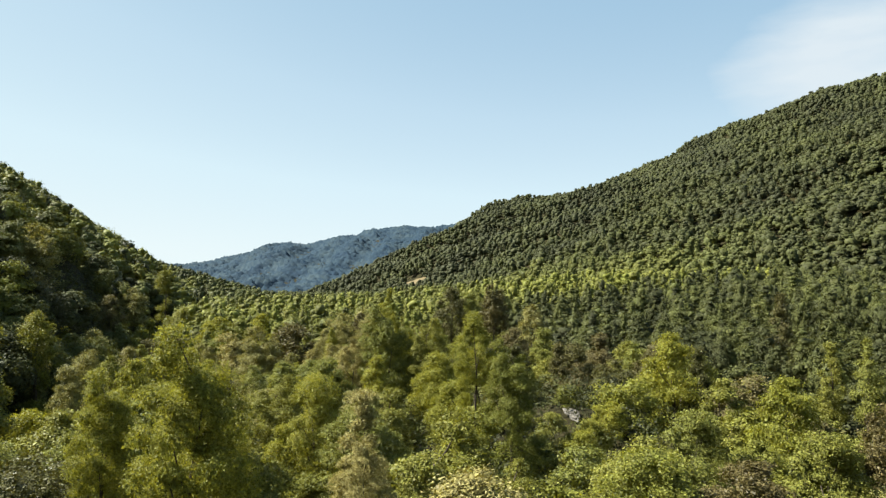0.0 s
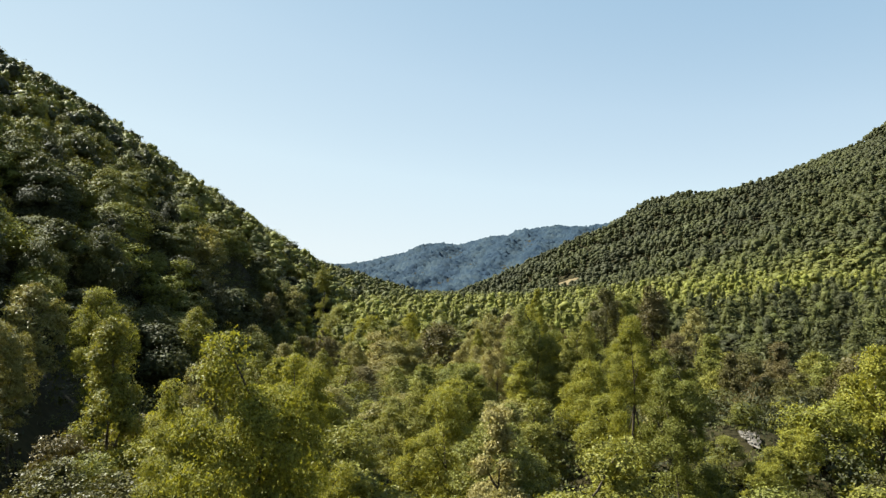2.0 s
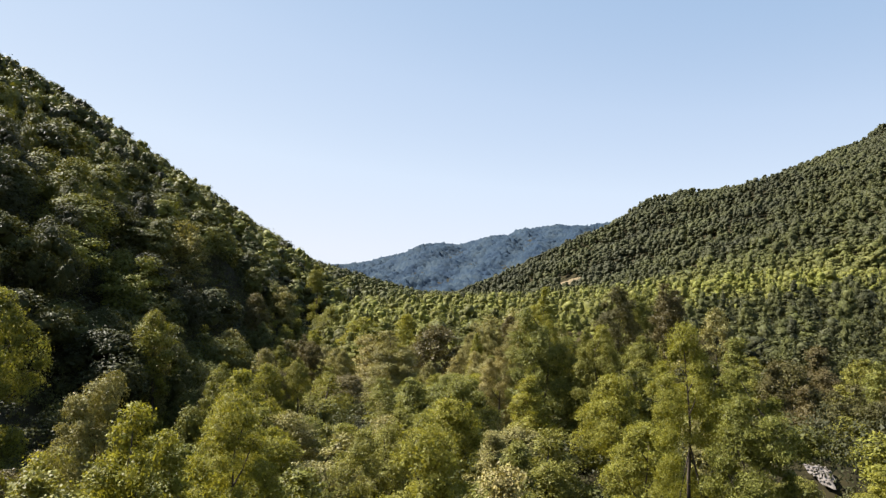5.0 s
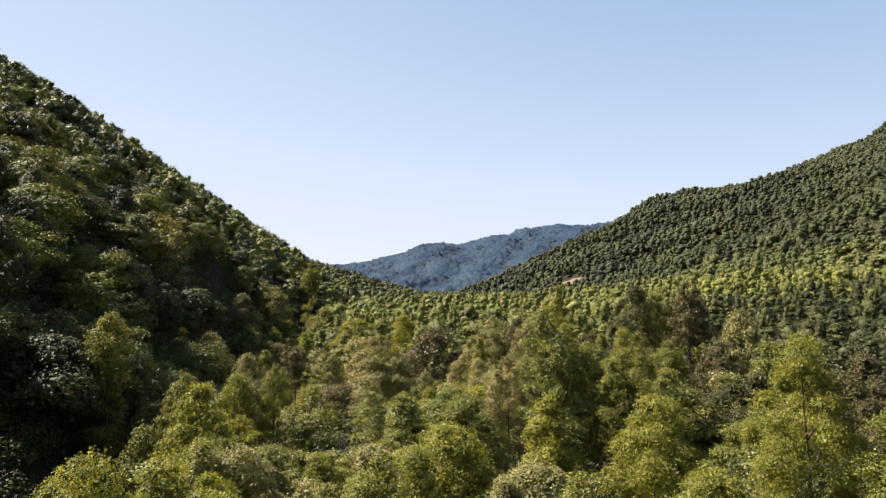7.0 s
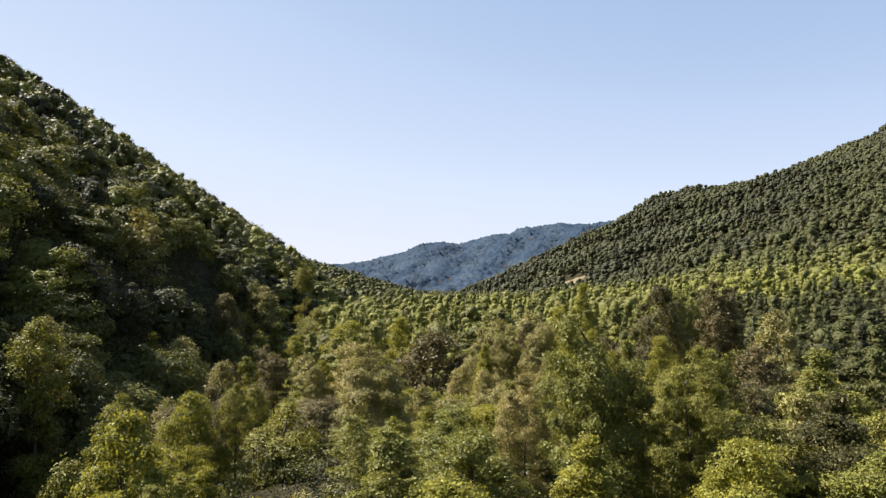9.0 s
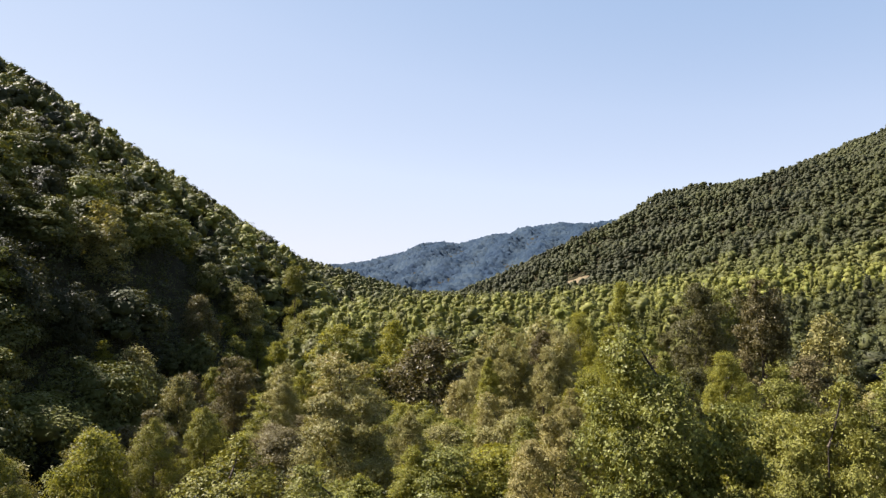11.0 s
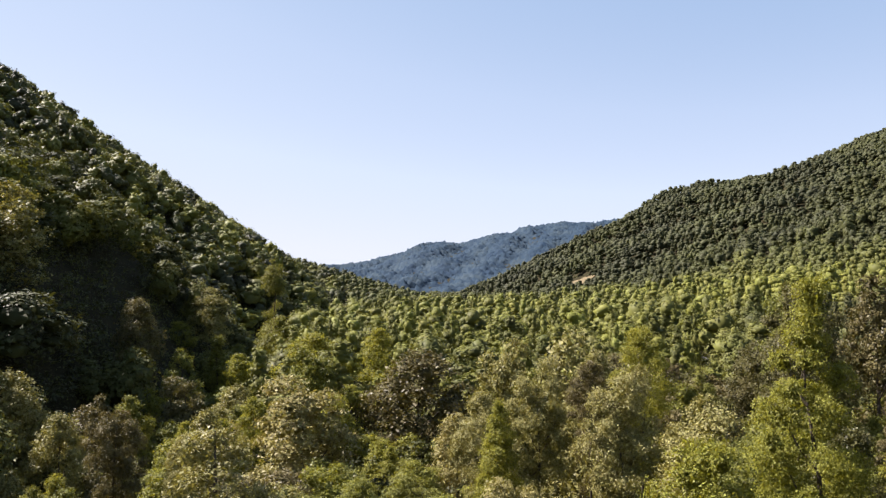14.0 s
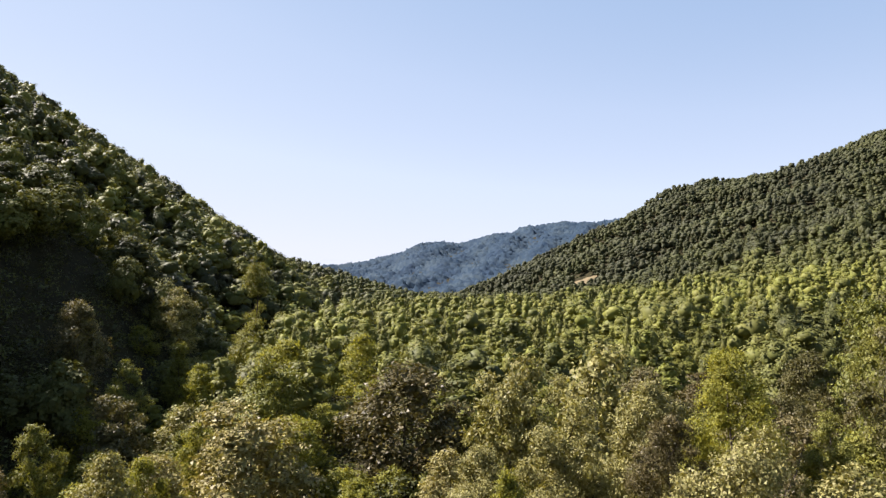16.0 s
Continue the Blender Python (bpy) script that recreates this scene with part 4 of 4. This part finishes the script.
grow("round", "dark", 0, 51.0, 226.8, 27.1, 5.5, 0.1)
grow("round", "lime", 0, -49.4, 236.9, 23.6, 4.6, 2.4)
grow("round", "olive", 0, -32.5, 235.0, 24.7, 5.3, 0.3)
grow("round", "lime", 0, -11.9, 237.9, 24.0, 4.5, 2.4)
grow("round", "green", 0, 14.2, 234.9, 26.0, 4.6, 0.7)
grow("round", "lime", 0, 24.6, 233.7, 28.0, 5.2, 5.8)
grow("tall", "green", 0, 29.0, 233.2, 27.0, 3.8, 4.8)
grow("round", "green", 0, 39.1, 236.9, 28.7, 3.6, 5.8)
grow("spread", "dark", 0, 46.9, 238.2, 28.9, 5.3, 4.0)
grow("round", "dark", 0, 58.9, 234.2, 25.8, 4.7, 0.6)
grow("spread", "green", 0, 66.5, 236.7, 25.4, 3.5, 0.5)

STANDING = list(placed)


def clear(x, y):
    free = off_road(x, y) & off_bare(x, y)
    for a, b, c in STANDING:
        free = free & (np.hypot(x - a, y - b) > c + 2.6)
    return free


r = np.random.default_rng(11)
NEAR_END, EAST_END = 232, 66
R3 = ("round", "spread", "round")
xs, ys = plant(r, -170, -10, 20, 340, 10.4, lambda x, y: (x < foot_left(y) + 3) & (x > -0.66 * y - 50) & (x > foot_left(y) - 95) & ((y > 122) | (x < -56)))
# few trees stand in the shaded hollow at the foot of the slope
deep = foot_left(ys) - xs
stay = ~((ys > 185) & (ys < 300) & (deep < 30) & (deep > -3) & (r.random(len(xs)) < 0.85))
xs, ys = xs[stay], ys[stay]
close = (ys < 205) & (xs > -100)
woods("hillside_foot_woods", "large olive-green deciduous trees on a steep hillside foot", 10, xs[close], ys[close], 6000, 0.32, 6.4, WOODS_LEAF, tone(0.0, 0.85), 15, R3, 14, 0.5, 0.5, 1.15, False)
woods("hillside_woods", "dense dark green deciduous trees on a steep shaded hillside", 1, xs[~close], ys[~close], 2100, 0.52, 6.6, WOODS_LEAF, tone(0.0, 0.85), 13, R3, 14, 0.4, 0.62, 1.1, False)
xs, ys = plant(r, -560, -20, 150, 800, 10.4, lambda x, y: (x < foot_left(y) + 3) & (x > -0.66 * y - 40) & ~((x > foot_left(y) - 95) & (y < 340) & (x > -170)))
woods("upper_hillside_woods", "dense green deciduous trees on a steep hillside", 2, xs, ys, 230, 1.1, 7.0, WOODS_LEAF, tone(0.0, 0.8), 8, R3, 14, 0.35, 0.8)


def shaded_east(rng, x, y):
    """Bright trees along the middle; darker tints on the eastern side stand in for shade."""
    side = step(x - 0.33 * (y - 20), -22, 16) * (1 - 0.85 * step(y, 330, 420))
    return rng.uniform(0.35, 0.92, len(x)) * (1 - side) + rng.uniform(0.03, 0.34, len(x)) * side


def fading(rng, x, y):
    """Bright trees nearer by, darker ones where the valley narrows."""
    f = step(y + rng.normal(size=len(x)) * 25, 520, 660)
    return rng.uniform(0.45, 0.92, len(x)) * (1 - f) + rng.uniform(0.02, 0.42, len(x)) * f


xs, ys = plant(r, -60, 330, 60, 340, 7.6, lambda x, y: (x > foot_left(y) + 2) & (x < foot_right(y)) & (x < 0.85 * y + 40) & ((y > NEAR_END) | (x > EAST_END)) & clear(x, y))
close = (ys < 190) & (xs < 140)
woods("valley_side_woods", "green trees on the gently rising valley side, toned dark for shade", 11, xs[close], ys[close], 2500, 0.30, 4.3, WOODS_LEAF, shaded_east, 12, ("round", "tall", "spread"), 14, 0.4, 0.55, 1.1)
woods("valley_woods", "sunlit yellow-green trees along a flat valley floor", 3, xs[~close], ys[~close], 1050, 0.42, 4.7, WOODS_LEAF, shaded_east, 10, ("tall", "round", "tall"), 14, 0.26, 0.76, 1.45)
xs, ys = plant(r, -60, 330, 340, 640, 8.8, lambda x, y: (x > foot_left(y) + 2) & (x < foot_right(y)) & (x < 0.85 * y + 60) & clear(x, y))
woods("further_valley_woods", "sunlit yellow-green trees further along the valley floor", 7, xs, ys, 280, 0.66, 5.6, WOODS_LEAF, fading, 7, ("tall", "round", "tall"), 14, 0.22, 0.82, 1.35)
xs, ys = plant(r, -200, 330, 640, 1280, 11.5, lambda x, y: (x > foot_left(y) + 2) & (x < foot_right(y)) & (x > -0.25 * y) & clear(x, y))
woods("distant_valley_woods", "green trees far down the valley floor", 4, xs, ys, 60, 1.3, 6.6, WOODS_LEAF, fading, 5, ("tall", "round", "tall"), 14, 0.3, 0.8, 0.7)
xs, ys = plant(r, 60, 1000, 200, 800, 10.2, lambda x, y: (x > foot_right(y)) & (x < 1.15 * y + 30) & on_front(x, y))
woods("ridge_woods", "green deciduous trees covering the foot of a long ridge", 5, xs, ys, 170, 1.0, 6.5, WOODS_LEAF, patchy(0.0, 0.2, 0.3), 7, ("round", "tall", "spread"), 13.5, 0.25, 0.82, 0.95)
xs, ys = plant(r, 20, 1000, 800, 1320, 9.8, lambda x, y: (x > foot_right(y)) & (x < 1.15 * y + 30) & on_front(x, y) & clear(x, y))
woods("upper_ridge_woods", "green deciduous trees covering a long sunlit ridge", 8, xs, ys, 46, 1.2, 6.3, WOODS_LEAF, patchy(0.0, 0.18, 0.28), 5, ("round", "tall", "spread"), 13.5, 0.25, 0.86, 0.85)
# the far ridge: its tree tops melt into one uneven skin, coloured with blue haze
fx, fy = np.meshgrid(np.arange(-640, 960, 5.5), np.arange(1290, 2350, 5.5))
fx, fy = fx + r.uniform(-2, 2, fx.shape), fy + r.uniform(-2, 2, fy.shape)
crag = np.sin(fx * 0.33 + 2 * np.sin(fy * 0.21)) * np.sin(fy * 0.37 + 2 * np.sin(fx * 0.17))
gully = np.sin(fx * 0.027 + 1.5 * np.sin(fy * 0.011) + fy * 0.008) + 0.6 * np.sin(fx * 0.061 - fy * 0.019 + 2)
fz = canopy(fx, fy) - 7.0 + 7.0 * np.abs(crag) + r.normal(size=fx.shape) * 2.6 + 7.0 * gully * np.minimum(1, (2300 - fy) / 260).clip(0.1, 1)
k = np.arange(fx.size).reshape(fx.shape)
q = np.stack([k[:-1, :-1], k[:-1, 1:], k[1:, 1:], k[1:, :-1]], -1).reshape(-1, 4)
mid = np.sin(fx * 0.05 + fy * 0.02) * np.sin(fy * 0.03 - fx * 0.013) + 0.5 * np.abs(crag) - 0.3
tagged(new("far_ridge_woods", mesh_from("far_ridge_woods", np.stack([fx, fy, fz], -1).reshape(-1, 3), q, HAZE_LEAF, True,
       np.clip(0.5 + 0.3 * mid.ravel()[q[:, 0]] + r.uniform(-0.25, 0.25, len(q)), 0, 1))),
       "wooded ridge in the far distance, coloured blue for haze", "woods", kind="stuff")
xs, ys = plant(r, -80, 150, 2, 250, 4.8, lambda x, y: (x > foot_left(y) - 20) & (x < 0.85 * y + 30) & off_road(x, y) & off_bare(x, y) & (x < 60 + 0.3 * y))
xs = np.concatenate([xs, (hx := plant(r, -150, -10, 40, 330, 6.0, lambda x, y: (x < foot_left(y)) & (x > foot_left(y) - 90) & (x > -0.66 * y - 30)))[0]])
ys = np.concatenate([ys, hx[1]])
hx = plant(r, -125, -30, 140, 470, 4.6, lambda x, y: (x < foot_left(y) + 4) & (x > foot_left(y) - np.where(y < 320, 42, 26)))
xs, ys = np.concatenate([xs, hx[0]]), np.concatenate([ys, hx[1]])
hx = plant(r, -60, 130, 250, 350, 5.2, lambda x, y: (x > foot_left(y)) & off_road(x, y))
xs, ys = np.concatenate([xs, hx[0]]), np.concatenate([ys, hx[1]])
close = (ys < 150) & (xs > -70)
# low shrub tints only, so the gloom between trees is in the colour
woods("undergrowth", "low green shrubs and saplings under the near trees, toned dark for shade", 12, xs[close], ys[close], 300, 0.26, 3.0, WOODS_LEAF, tone(0.0, 0.35), 6, ("round",), 4.6, 0.7, 0.0)
woods("further_undergrowth", "low green shrubs under the trees further off, toned dark for shade", 9, xs[~close], ys[~close], 90, 0.42, 3.0, WOODS_LEAF, tone(0.0, 0.35), 5, ("round",), 4.6, 0.6, 0.0)

# ---- bare ground among the trees ----


def drape(name, xs, ys, lift, material, label, category):
    """A sheet laid over the ground, as a lattice of rows."""
    z = ground(xs, ys) + lift
    n, k = xs.shape
    idx = np.arange(n * k).reshape(n, k)
    q = np.stack([idx[:-1, :-1], idx[:-1, 1:], idx[1:, 1:], idx[1:, :-1]], -1).reshape(-1, 4)
    return tagged(new(name, mesh_from(name, np.stack([xs, ys, z], -1).reshape(-1, 3), q, material, True)), label, category, kind="structure")


along = np.linspace(140, 330, 96)[:, None]
across = np.linspace(-2.1, 2.1, 7)[None]
drape("road", lane(along) + across, along + 0 * across, 0.25, ASPHALT, "narrow grey asphalt lane through the woods", "road")
ring, turn = np.meshgrid(np.linspace(0.02, 1, 8), np.linspace(0, 2 * math.pi, 33))
rag = 1 + 0.18 * np.sin(3 * turn + 1) + 0.12 * np.sin(7 * turn)
drape("bare_slope", 167 + 14 * ring * rag * np.cos(turn), 920 + 13 * ring * rag * np.sin(turn), 1.2, EARTH, "bare tan earth slope among the trees", "ground")
bank = drape("gravel_bank", 37.2 + 0.9 * ring * rag * np.cos(turn), 86.5 + 1.9 * ring * rag * np.sin(turn), 0.3 + 0.2 * (1 - ring ** 2), GRAVEL, "pale gravel bank in a gap between trees", "ground")
shapes = []
for i in range(5):
    v = ICO_V * r.uniform(0.65, 1.15, (12, 1)) * (1.0, 0.8, 0.6)
    shapes.append(mesh_from("stone", v, ICO_F, GRAVEL))
for i in range(46):
    a, d = r.uniform(0, 6.283), 1.2 * r.random() ** 0.6
    x, y, size = 37.2 + 0.75 * d * math.cos(a), 86.5 + d * 1.5 * math.sin(a), 0.08 + 0.2 * r.random() ** 2
    stone = part("stone", shapes[i % 5], bank)
    stone.matrix_basis = Matrix.LocRotScale((x, y, float(ground(x, y)) + 0.42 + size * 0.2), Euler((0, 0, a * 3)), (size, size, size))
